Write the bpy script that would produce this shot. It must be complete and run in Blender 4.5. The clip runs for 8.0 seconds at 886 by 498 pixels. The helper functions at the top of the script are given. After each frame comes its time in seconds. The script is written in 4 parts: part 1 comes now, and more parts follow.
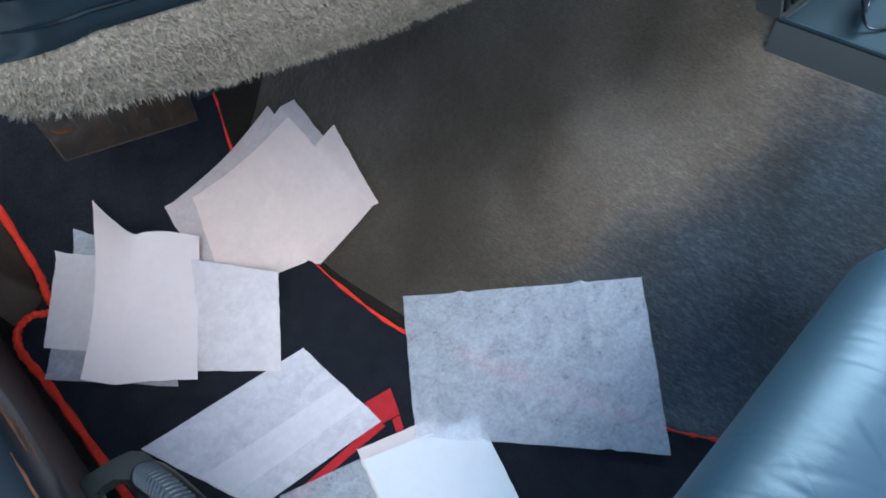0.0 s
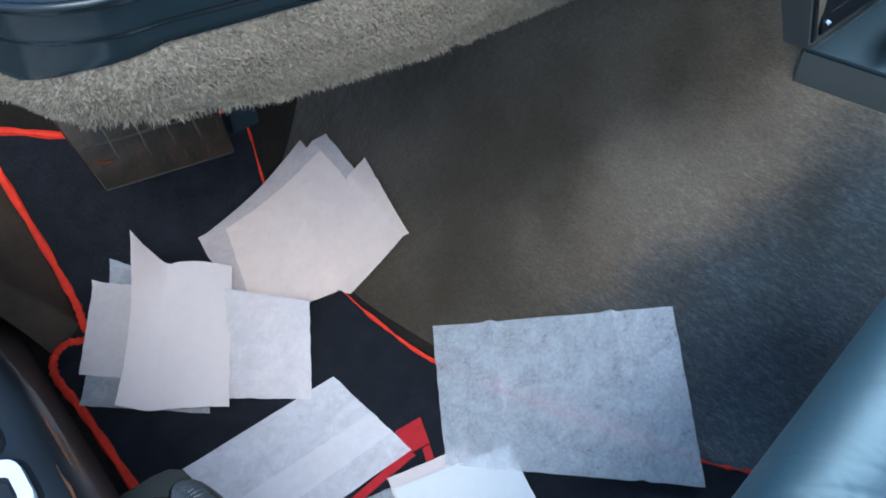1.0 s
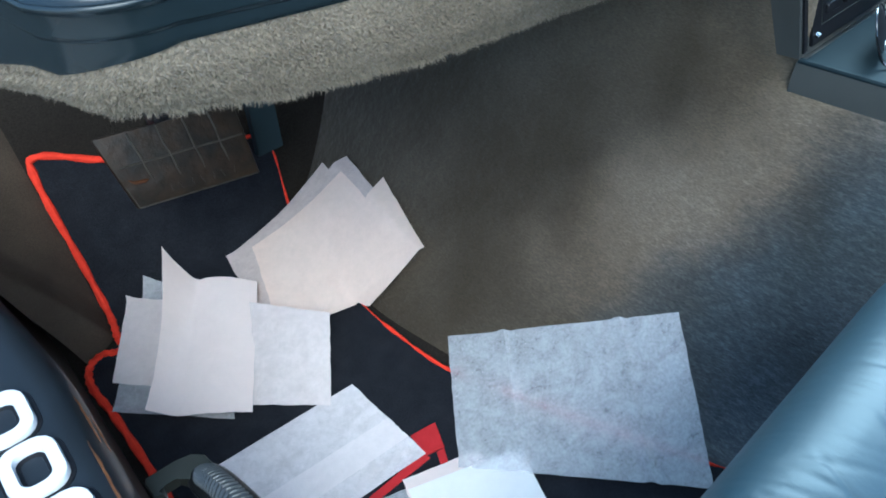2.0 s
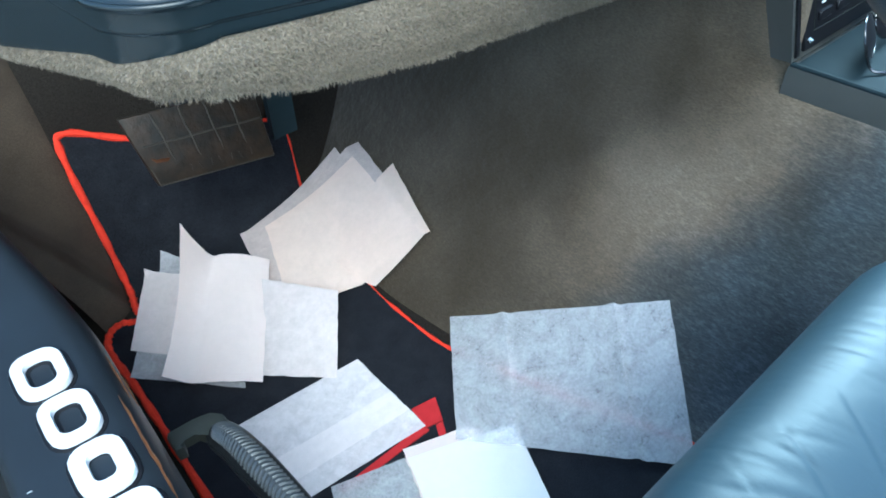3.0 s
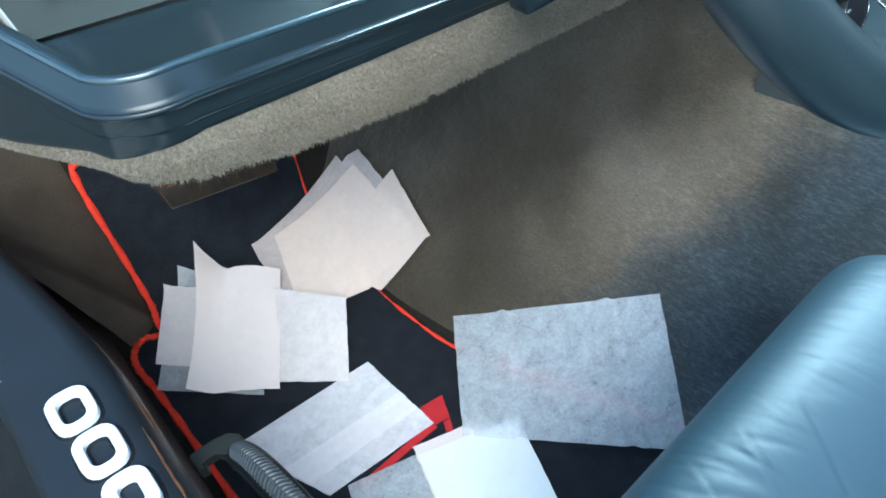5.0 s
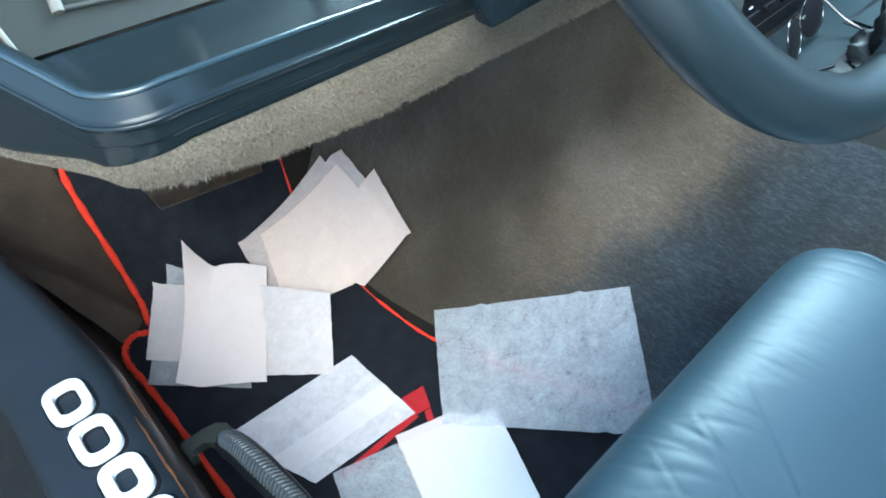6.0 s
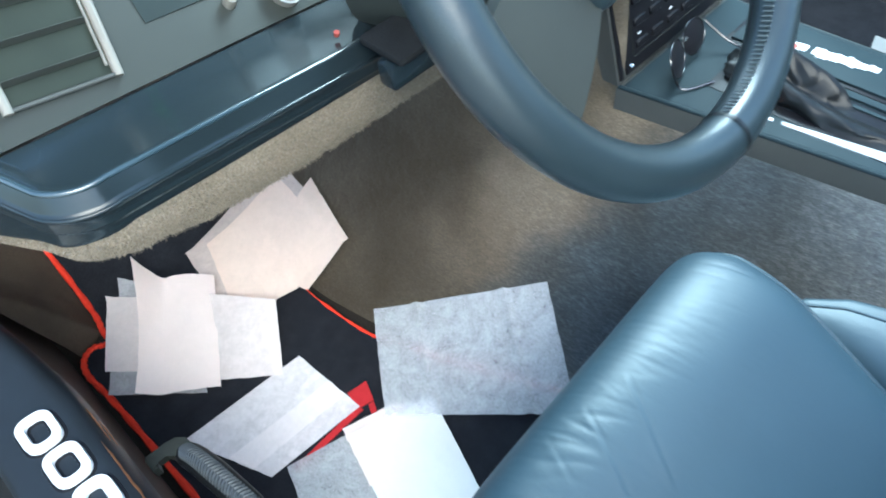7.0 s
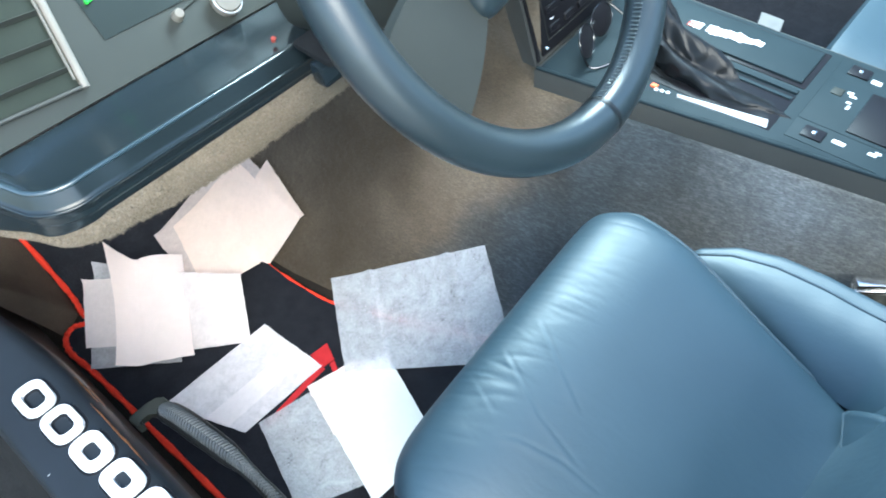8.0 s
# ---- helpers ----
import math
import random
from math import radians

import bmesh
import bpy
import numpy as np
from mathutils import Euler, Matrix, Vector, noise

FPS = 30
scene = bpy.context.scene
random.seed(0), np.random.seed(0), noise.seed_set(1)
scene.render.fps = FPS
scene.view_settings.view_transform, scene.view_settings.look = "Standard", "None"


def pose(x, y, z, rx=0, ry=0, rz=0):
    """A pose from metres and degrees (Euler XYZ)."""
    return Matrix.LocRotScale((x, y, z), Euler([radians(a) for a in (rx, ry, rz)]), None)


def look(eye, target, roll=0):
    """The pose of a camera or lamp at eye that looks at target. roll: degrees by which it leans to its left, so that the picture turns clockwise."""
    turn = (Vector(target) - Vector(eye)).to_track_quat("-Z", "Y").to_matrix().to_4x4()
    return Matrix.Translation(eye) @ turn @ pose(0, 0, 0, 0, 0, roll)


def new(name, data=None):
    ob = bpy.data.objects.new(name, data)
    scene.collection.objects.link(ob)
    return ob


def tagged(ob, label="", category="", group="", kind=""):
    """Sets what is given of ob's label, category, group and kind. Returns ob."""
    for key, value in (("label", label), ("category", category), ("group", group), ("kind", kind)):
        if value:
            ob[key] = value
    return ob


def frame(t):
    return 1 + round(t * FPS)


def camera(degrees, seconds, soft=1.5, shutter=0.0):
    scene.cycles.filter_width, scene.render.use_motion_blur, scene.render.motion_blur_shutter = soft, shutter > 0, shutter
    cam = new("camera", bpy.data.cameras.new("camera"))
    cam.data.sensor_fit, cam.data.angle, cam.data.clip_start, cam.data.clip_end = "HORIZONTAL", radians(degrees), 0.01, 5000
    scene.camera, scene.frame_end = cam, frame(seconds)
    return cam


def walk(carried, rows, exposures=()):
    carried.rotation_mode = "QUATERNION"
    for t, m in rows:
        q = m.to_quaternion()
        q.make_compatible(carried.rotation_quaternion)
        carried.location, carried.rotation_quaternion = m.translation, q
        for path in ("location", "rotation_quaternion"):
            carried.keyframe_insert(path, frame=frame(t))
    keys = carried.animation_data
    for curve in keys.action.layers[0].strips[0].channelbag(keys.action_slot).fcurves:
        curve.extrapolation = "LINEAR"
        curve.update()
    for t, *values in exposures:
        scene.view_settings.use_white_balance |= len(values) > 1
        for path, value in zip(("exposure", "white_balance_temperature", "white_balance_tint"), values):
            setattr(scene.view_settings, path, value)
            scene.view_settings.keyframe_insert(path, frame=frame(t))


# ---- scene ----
K = 1.15  # metres to one plan unit
cam = camera(62.3, 8.0, soft=1.8, shutter=0.5)
PATH = [
    (0, (-0.2530, -0.3209, 0.5730), (0.5087, 0.4809, -0.7696), 0.8),
    (0.5, (-0.2565, -0.3157, 0.5739), (0.4922, 0.5130, -0.7600), 0.0),
    (1, (-0.2687, -0.3243, 0.5696), (0.5096, 0.5652, -0.7061), -0.8),
    (1.2, (-0.2583, -0.3322, 0.5774), (0.4904, 0.5939, -0.6896), -2.3),
    (2.3, (-0.2852, -0.3730, 0.5730), (0.4800, 0.6191, -0.6330), -4.0),
    (2.5, (-0.2861, -0.3783, 0.5817), (0.4870, 0.6061, -0.6261), -2.3),
    (3, (-0.2957, -0.3852, 0.5948), (0.4443, 0.5939, -0.6374), -2.5),
    (3.5, (-0.2957, -0.4043, 0.6157), (0.4139, 0.6165, -0.6009), -4.4),
    (4, (-0.2817, -0.4026, 0.6348), (0.3826, 0.6435, -0.5852), -7.3),
    (4.5, (-0.2696, -0.3870, 0.6365), (0.3965, 0.6009, -0.6296), -7.4),
    (4.7, (-0.2722, -0.3913, 0.6374), (0.3887, 0.5896, -0.6374), -7.7),
    (5.8, (-0.2739, -0.4165, 0.6661), (0.3939, 0.5322, -0.6296), -7.6),
    (6, (-0.2765, -0.4217, 0.6661), (0.3991, 0.5270, -0.6243), -7.4),
    (6.5, (-0.2687, -0.4296, 0.6957), (0.4209, 0.4748, -0.6200), -7.5),
    (7, (-0.2574, -0.4496, 0.7470), (0.4426, 0.3791, -0.6122), -6.8),
    (7.5, (-0.2730, -0.4852, 0.7922), (0.4087, 0.2861, -0.6096), -6.8),
    (8, (-0.2696, -0.5130, 0.8139), (0.4270, 0.2304, -0.5948), -7.3),
]
walk(cam, [(t, look(K * Vector(eye), K * Vector(target), roll)) for t, eye, target, roll in PATH],
     exposures=[(0.0, 1.60, 5080, 0), (1.0, 1.62, 5050, -2), (2.5, 1.94, 5130, -8), (3.5, 2.12, 5130, -9), (4.5, 1.98, 5180, -9), (6.0, 2.09, 5330, -8), (7.0, 2.23, 5580, -5), (8.0, 2.42, 5780, -3)])

# ---- light: open sky over the car, soft sun ----
SUN_UP, SUN_TURN = 50.0, 205.0
world = bpy.data.worlds.new("world")
scene.world = world
world.use_nodes = True
wn, wl = world.node_tree.nodes, world.node_tree.links
sky = wn.new("ShaderNodeTexSky")
sky.sky_type, sky.sun_disc = "NISHITA", False
sky.sun_elevation, sky.sun_rotation = radians(SUN_UP), radians(SUN_TURN)
sky.dust_density = 2.0
wn["Background"].inputs["Strength"].default_value = 0.15
wl.new(sky.outputs["Color"], wn["Background"].inputs["Color"])
sun_data = bpy.data.lights.new("sun", "SUN")
sun_data.energy, sun_data.angle, sun_data.color = 0.85, radians(40), (1.0, 0.90, 0.80)
sun = new("sun", sun_data)
_a, _e = radians(SUN_TURN), radians(SUN_UP)
sun.matrix_world = look((math.sin(_a) * math.cos(_e) * 5, math.cos(_a) * math.cos(_e) * 5, math.sin(_e) * 5), (0, 0, 0))

# area lamp added as windscreen sky light, placed for the highlight on the seat
screen_data = bpy.data.lights.new("windscreen_light", "AREA")
screen_data.shape, screen_data.size, screen_data.size_y = "RECTANGLE", 0.78, 0.40
screen_data.energy, screen_data.color = 11.5, (0.82, 0.95, 1.0)
screen_light = new("windscreen_light", screen_data)
screen_light.matrix_world = look(K * Vector((0.72, 0.15, 1.00)), K * Vector((0.02, -0.33, 0.18)))

# ---- materials ----
def material(name, base, rough=0.5, metal=0.0, spec=0.5, tint=None, tint_scale=6.0, tint_amount=0.5, grain=0.0, grain_scale=400.0,
             bump=0.0, bump_scale=300.0, bump2=0.0, bump2_scale=30.0, sheen=0.0, rough_var=0.0, stretch=None):
    m = bpy.data.materials.new(name)
    m.use_nodes = True
    n, l = m.node_tree.nodes, m.node_tree.links
    b = n["Principled BSDF"]
    b.inputs["Roughness"].default_value = rough
    b.inputs["Metallic"].default_value = metal
    b.inputs["Specular IOR Level"].default_value = spec
    b.inputs["Sheen Weight"].default_value = sheen
    co = n.new("ShaderNodeTexCoord")

    def noise_tex(scale, detail=3.0):
        t = n.new("ShaderNodeTexNoise")
        t.inputs["Scale"].default_value, t.inputs["Detail"].default_value = scale, detail
        src = co.outputs["Object"]
        if stretch and scale > 100:
            mp = n.new("ShaderNodeMapping")
            mp.inputs["Scale"].default_value = stretch
            l.new(src, mp.inputs["Vector"])
            src = mp.outputs["Vector"]
        l.new(src, t.inputs["Vector"])
        return t.outputs["Fac"]

    def ramp(fac, lo, hi, a, c):
        r = n.new("ShaderNodeValToRGB")
        r.color_ramp.elements[0].position, r.color_ramp.elements[1].position = lo, hi
        r.color_ramp.elements[0].color, r.color_ramp.elements[1].color = (*a, 1), (*c, 1)
        l.new(fac, r.inputs["Fac"])
        return r.outputs["Color"]

    other = tint or tuple(min(1, c * 1.25) for c in base)
    col = ramp(noise_tex(tint_scale), 0.5 - 0.25 / max(tint_amount, 0.05) * 0.5, 0.5 + 0.25 / max(tint_amount, 0.05) * 0.5, base, other)
    if grain:
        mix = n.new("ShaderNodeMix")
        mix.data_type, mix.blend_type = "RGBA", "MULTIPLY"
        mix.inputs["Factor"].default_value = 1.0
        g = ramp(noise_tex(grain_scale, 2.0), 0.3, 0.7, (1 - grain,) * 3, (1 + grain,) * 3)
        l.new(col, mix.inputs["A"])
        l.new(g, mix.inputs["B"])
        col = mix.outputs["Result"]
    l.new(col, b.inputs["Base Color"])
    if rough_var:
        r = n.new("ShaderNodeMapRange")
        r.inputs["To Min"].default_value, r.inputs["To Max"].default_value = rough - rough_var, rough + rough_var
        l.new(noise_tex(25.0, 4.0), r.inputs["Value"])
        l.new(r.outputs["Result"], b.inputs["Roughness"])
    normal = None
    for amount, scale in ((bump2, bump2_scale), (bump, bump_scale)):
        if amount:
            bn = n.new("ShaderNodeBump")
            bn.inputs["Strength"].default_value, bn.inputs["Distance"].default_value = amount, 0.4 / scale
            l.new(noise_tex(scale), bn.inputs["Height"])
            if normal:
                l.new(normal, bn.inputs["Normal"])
            normal = bn.outputs["Normal"]
    if normal:
        l.new(normal, b.inputs["Normal"])
    return m


def sheet_material(name, clear_lo, clear_hi, base=(0.86, 0.84, 0.84), mottle=150.0):
    """Thin non-woven fabric: part of the light passes straight through, part is scattered."""
    m = bpy.data.materials.new(name)
    m.use_nodes = True
    n, l = m.node_tree.nodes, m.node_tree.links
    n.remove(n["Principled BSDF"])
    out = n["Material Output"]
    co = n.new("ShaderNodeTexCoord")
    fib = n.new("ShaderNodeTexNoise")
    fib.inputs["Scale"].default_value, fib.inputs["Detail"].default_value, fib.inputs["Distortion"].default_value = mottle, 3.0, 0.5
    l.new(co.outputs["Object"], fib.inputs["Vector"])
    fine = n.new("ShaderNodeTexNoise")
    fine.inputs["Scale"].default_value, fine.inputs["Detail"].default_value, fine.inputs["Roughness"].default_value, fine.inputs["Distortion"].default_value = mottle * 3.4, 3.0, 0.7, 2.6
    l.new(co.outputs["Object"], fine.inputs["Vector"])
    avg = n.new("ShaderNodeMath")
    avg.operation = "ADD"
    soft = n.new("ShaderNodeMapRange")
    soft.inputs["To Min"].default_value, soft.inputs["To Max"].default_value = 0.27, 0.73
    l.new(fib.outputs["Fac"], soft.inputs["Value"])
    l.new(soft.outputs["Result"], avg.inputs[0])
    l.new(fine.outputs["Fac"], avg.inputs[1])
    wide = n.new("ShaderNodeTexNoise")
    wide.inputs["Scale"].default_value, wide.inputs["Detail"].default_value, wide.inputs["Distortion"].default_value = 34.0, 4.0, 1.2
    l.new(co.outputs["Object"], wide.inputs["Vector"])
    both = n.new("ShaderNodeMath")
    both.operation, both.inputs[1].default_value = "MULTIPLY_ADD", 0.55
    l.new(wide.outputs["Fac"], both.inputs[0])
    l.new(avg.outputs["Value"], both.inputs[2])
    avg = both
    rng = n.new("ShaderNodeMapRange")
    rng.inputs["From Min"].default_value, rng.inputs["From Max"].default_value = 1.06, 1.50
    rng.inputs["To Min"].default_value, rng.inputs["To Max"].default_value = clear_lo, clear_hi
    l.new(avg.outputs["Value"], rng.inputs["Value"])
    diff, trans, clear = n.new("ShaderNodeBsdfDiffuse"), n.new("ShaderNodeBsdfTranslucent"), n.new("ShaderNodeBsdfTransparent")
    diff.inputs["Color"].default_value = trans.inputs["Color"].default_value = (*base, 1)
    bn = n.new("ShaderNodeBump")
    bn.inputs["Strength"].default_value, bn.inputs["Distance"].default_value = 0.10, 0.001
    l.new(avg.outputs["Value"], bn.inputs["Height"])
    l.new(bn.outputs["Normal"], diff.inputs["Normal"])
    a, c = n.new("ShaderNodeMixShader"), n.new("ShaderNodeMixShader")
    a.inputs["Fac"].default_value = 0.3
    l.new(diff.outputs["BSDF"], a.inputs[1])
    l.new(trans.outputs["BSDF"], a.inputs[2])
    l.new(rng.outputs["Result"], c.inputs["Fac"])
    l.new(a.outputs["Shader"], c.inputs[1])
    l.new(clear.outputs["BSDF"], c.inputs[2])
    l.new(c.outputs["Shader"], out.inputs["Surface"])
    return m


CARPET = material("carpet", (0.0370, 0.0290, 0.0195), 0.95, tint=(0.058, 0.0475, 0.0345), tint_scale=9, tint_amount=0.8, grain=0.20, grain_scale=800,
                  bump=1.0, bump_scale=560, bump2=0.5, bump2_scale=70, sheen=0.25, spec=0.1, stretch=(1.0, 0.3, 1.0))


def paint_light(m, colour, cool, worn):
    """Puts light into the carpet colour: a pale sunlit band across the tunnel side, a cooler skylit tone behind it and
    a paler sunlit tone (worn) beside the seat; adds brushed streaks.
    """
    n, l = m.node_tree.nodes, m.node_tree.links
    b = n["Principled BSDF"]
    co, sep = n.new("ShaderNodeTexCoord"), n.new("ShaderNodeSeparateXYZ")
    l.new(co.outputs["Object"], sep.inputs[0])
    ns = n.new("ShaderNodeTexNoise")
    ns.inputs["Scale"].default_value, ns.inputs["Detail"].default_value = 14.0, 4.0
    l.new(co.outputs["Object"], ns.inputs["Vector"])

    def math_node(op, a, c):
        q = n.new("ShaderNodeMath")
        q.operation = op
        for k, v in enumerate((a, c)):
            if isinstance(v, float):
                q.inputs[k].default_value = v
            else:
                l.new(v, q.inputs[k])
        return q.outputs["Value"]

    def step(v, lo, hi, a=0.0, c=1.0):
        r = n.new("ShaderNodeMapRange")
        r.interpolation_type = "SMOOTHSTEP"
        for key, val in (("From Min", lo), ("From Max", hi), ("To Min", a), ("To Max", c)):
            r.inputs[key].default_value = val
        l.new(v, r.inputs["Value"])
        return r.outputs["Result"]

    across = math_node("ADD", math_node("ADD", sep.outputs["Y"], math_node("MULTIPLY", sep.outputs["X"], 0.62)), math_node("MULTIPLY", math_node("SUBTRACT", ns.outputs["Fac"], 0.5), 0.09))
    lit_band = math_node("MULTIPLY", math_node("MULTIPLY", step(across, -0.085, -0.01), step(across, 0.0, 0.10, 1.0, 0.0)), step(sep.outputs["X"], 0.06, 0.18))
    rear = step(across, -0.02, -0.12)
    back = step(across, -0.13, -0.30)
    mp, st = n.new("ShaderNodeMapping"), n.new("ShaderNodeTexNoise")
    mp.inputs["Scale"].default_value = (1.0, 0.22, 1.0)
    st.inputs["Scale"].default_value, st.inputs["Detail"].default_value, st.inputs["Roughness"].default_value = 300.0, 3.0, 0.65
    l.new(co.outputs["Object"], mp.inputs["Vector"])
    l.new(mp.outputs["Vector"], st.inputs["Vector"])
    streak = step(st.outputs["Fac"], 0.42, 0.68)
    src = b.inputs["Base Color"].links[0].from_socket
    for fac, tone, amount in ((lit_band, colour, 0.75), (rear, cool, 0.8), (back, worn, 1.0), (math_node("MULTIPLY", streak, step(across, 0.05, -0.10, 0.15, 1.0)), (1.9, 1.85, 1.8), 0.55)):
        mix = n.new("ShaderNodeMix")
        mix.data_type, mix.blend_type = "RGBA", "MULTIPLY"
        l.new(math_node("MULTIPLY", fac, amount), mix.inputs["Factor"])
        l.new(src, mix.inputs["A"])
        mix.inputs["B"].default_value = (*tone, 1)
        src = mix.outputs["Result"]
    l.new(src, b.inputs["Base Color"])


# tones for sunlit band, skylit carpet behind it and sunlit carpet beside the seat
paint_light(CARPET, (3.0, 2.95, 2.95), (0.80, 1.30, 2.12), (2.6, 2.3, 2.1))
BEIGE_PILE = material("beige_pile", (0.170, 0.138, 0.098), 0.95, tint=(0.235, 0.195, 0.145), tint_scale=24, grain=0.3, grain_scale=500,
                      bump=0.8, bump_scale=350, sheen=0.2, spec=0.1)
MAT_BLACK = material("mat_pile", (0.0100, 0.0108, 0.0140), 0.95, tint=(0.0170, 0.0180, 0.0225), tint_scale=40, grain=0.5, grain_scale=900,
                     bump=0.8, bump_scale=600, spec=0.1)
RED_YARN = material("red_yarn", (0.72, 0.045, 0.02), 0.8, tint=(0.55, 0.03, 0.015), tint_scale=120, bump=0.7, bump_scale=700, spec=0.2)
RED_PRINT = material("red_embroidery", (0.44, 0.022, 0.028), 0.8, tint=(0.34, 0.016, 0.02), tint_scale=80, bump=0.6, bump_scale=800, spec=0.2)
PLASTIC = material("dark_plastic", (0.011, 0.0160, 0.0185), 0.19, tint=(0.014, 0.0200, 0.0235), tint_scale=12, bump=0.05, bump_scale=1500, bump2=0.015, bump2_scale=60, rough_var=0.05, spec=0.40)
# paler, glossier copy of the dark plastic for the dash edge's highlight
GLOSS = material("highlight_gloss", (0.020, 0.034, 0.042), 0.22, tint=(0.026, 0.042, 0.050), tint_scale=12, spec=1.0)
TRIM = material("grey_trim", (0.0235, 0.0260, 0.0225), 0.52, tint=(0.030, 0.0325, 0.028), tint_scale=14, bump=0.15, bump_scale=1400, spec=0.22, rough_var=0.06)
SIDE_GREY = material("grey_side", (0.051, 0.052, 0.048), 0.55, tint=(0.062, 0.063, 0.058), tint_scale=16, bump=0.2, bump_scale=1200, rough_var=0.06, spec=0.3)
SATIN = material("satin_console", (0.012, 0.0205, 0.0245), 0.58, tint=(0.017, 0.027, 0.032), tint_scale=14, bump=0.12, bump_scale=1300, rough_var=0.06, spec=0.12)
SILL = material("sill_vinyl", (0.012, 0.0145, 0.0175), 0.42, spec=0.30, tint=(0.017, 0.0215, 0.027), tint_scale=20, bump=0.2, bump_scale=1200, rough_var=0.06)
BLACK = material("black_plastic", (0.008, 0.008, 0.010), 0.35, tint=(0.012, 0.012, 0.014), bump=0.1, bump_scale=900, spec=0.14)
RUBBER = material("pedal_rubber", (0.012, 0.009, 0.0065), 0.5, tint=(0.030, 0.018, 0.0095), tint_scale=40, tint_amount=0.8, bump=0.3, bump_scale=500, bump2=0.4, bump2_scale=60, spec=0.22)
LEATHER = material("slate_leather", (0.021, 0.043, 0.059), 0.50, tint=(0.028, 0.053, 0.070), tint_scale=8, bump=0.28, bump_scale=1300, bump2=0.10, bump2_scale=110, stretch=(1.0, 0.45, 0.5),
                   rough_var=0.05, spec=0.68)
RIM_LEATHER = material("rim_leather", (0.014, 0.022, 0.026), 0.30, tint=(0.019, 0.028, 0.033), tint_scale=15, bump=0.3, bump_scale=900, rough_var=0.05, spec=0.55)
BOOT = material("boot_leather", (0.007, 0.008, 0.009), 0.34, tint=(0.011, 0.012, 0.013), tint_scale=20, bump=0.3, bump_scale=700, spec=0.22)
BRAID = material("braided_leather", (0.036, 0.040, 0.043), 0.34, tint=(0.054, 0.058, 0.060), tint_scale=60, bump=0.3, bump_scale=900, spec=0.6)
VENT_BAR = material("satin_bar", (0.17, 0.155, 0.13), 0.45, tint=(0.13, 0.118, 0.098), tint_scale=40)
PAPER = material("grey_paper", (0.085, 0.09, 0.09), 0.8, tint=(0.12, 0.12, 0.12), tint_scale=50)
VENT_DARK = material("vent_shadow", (0.016, 0.020, 0.015), 0.6, tint=(0.021, 0.026, 0.019), tint_scale=30, spec=0.15)
LENS = material("instrument_lens", (0.013, 0.017, 0.0145), 0.30, tint=(0.016, 0.021, 0.018), tint_scale=14, spec=0.30)
GREEN_LAMP = material("green_lens", (0.06, 0.55, 0.05), 0.3, tint=(0.10, 0.65, 0.08), tint_scale=60)
CHROME = material("chrome", (0.75, 0.74, 0.72), 0.18, metal=1.0, tint_scale=30)
PALE = material("pale_strip", (0.42, 0.43, 0.44), 0.45, tint=(0.30, 0.31, 0.32), tint_scale=90, spec=0.3)
WHITE = material("white_paint", (0.66, 0.67, 0.68), 0.4, tint=(0.60, 0.61, 0.62), tint_scale=60)
BRASS = material("copper_edge", (0.30, 0.13, 0.05), 0.35, metal=0.6, tint=(0.18, 0.08, 0.035), tint_scale=70, tint_amount=0.8)
GUNMETAL = material("dark_wire", (0.10, 0.10, 0.105), 0.25, metal=1.0, tint_scale=30)
RED_LAMP = material("red_lens", (0.30, 0.045, 0.035), 0.25, tint=(0.36, 0.07, 0.05), tint_scale=200)
ORANGE = material("orange_mark", (0.75, 0.12, 0.03), 0.5)
PAVE = material("pavement", (0.30, 0.27, 0.235), 0.9, tint=(0.36, 0.32, 0.28), tint_scale=2, grain=0.3, grain_scale=60, bump=0.5, bump_scale=90)
PAINT = material("seal_rubber", (0.010, 0.0105, 0.011), 0.85, tint=(0.016, 0.0165, 0.017), tint_scale=60, grain=0.3, grain_scale=700, bump=0.6, bump_scale=500, spec=0.12)
HEADLINER = material("headliner", (0.07, 0.068, 0.065), 0.95, bump=0.4, bump_scale=500)
RIB = material("pale_rib", (0.056, 0.047, 0.035), 0.65, tint=(0.028, 0.024, 0.018), tint_scale=80, tint_amount=0.8, spec=0.2)
ORANGE_BROWN = material("orange_brown_rubber", (0.070, 0.024, 0.007), 0.7, tint=(0.06, 0.022, 0.008), tint_scale=150, spec=0.2)
TOE = material("toe_carpet", (0.0145, 0.0120, 0.0100), 0.95, tint=(0.022, 0.0185, 0.015), tint_scale=9, grain=0.4, grain_scale=650, bump=0.8, bump_scale=500, spec=0.1)
STITCH = material("grey_thread", (0.085, 0.105, 0.112), 0.7, bump=0.4, bump_scale=800)
THIN = sheet_material("thin_sheet", 0.74, 0.48, base=(0.80, 0.82, 0.85), mottle=300.0)
SHEER = sheet_material("sheer_sheet", 0.70, 0.50, base=(0.80, 0.80, 0.83), mottle=170.0)
SINGLE = sheet_material("single_sheet", 0.44, 0.20, base=(0.88, 0.84, 0.85))
DOUBLED = sheet_material("doubled_sheet", 0.26, 0.14, base=(0.87, 0.82, 0.82))
# the next five carry the warm light on the forward sheets in their base colours
FOLDED = sheet_material("folded_sheet", 0.22, 0.09, base=(0.83, 0.755, 0.735))
STACKED = sheet_material("stacked_sheet", 0.05, 0.0, base=(0.86, 0.755, 0.715))
FANNED = sheet_material("fanned_sheet", 0.20, 0.10, base=(0.87, 0.725, 0.635))
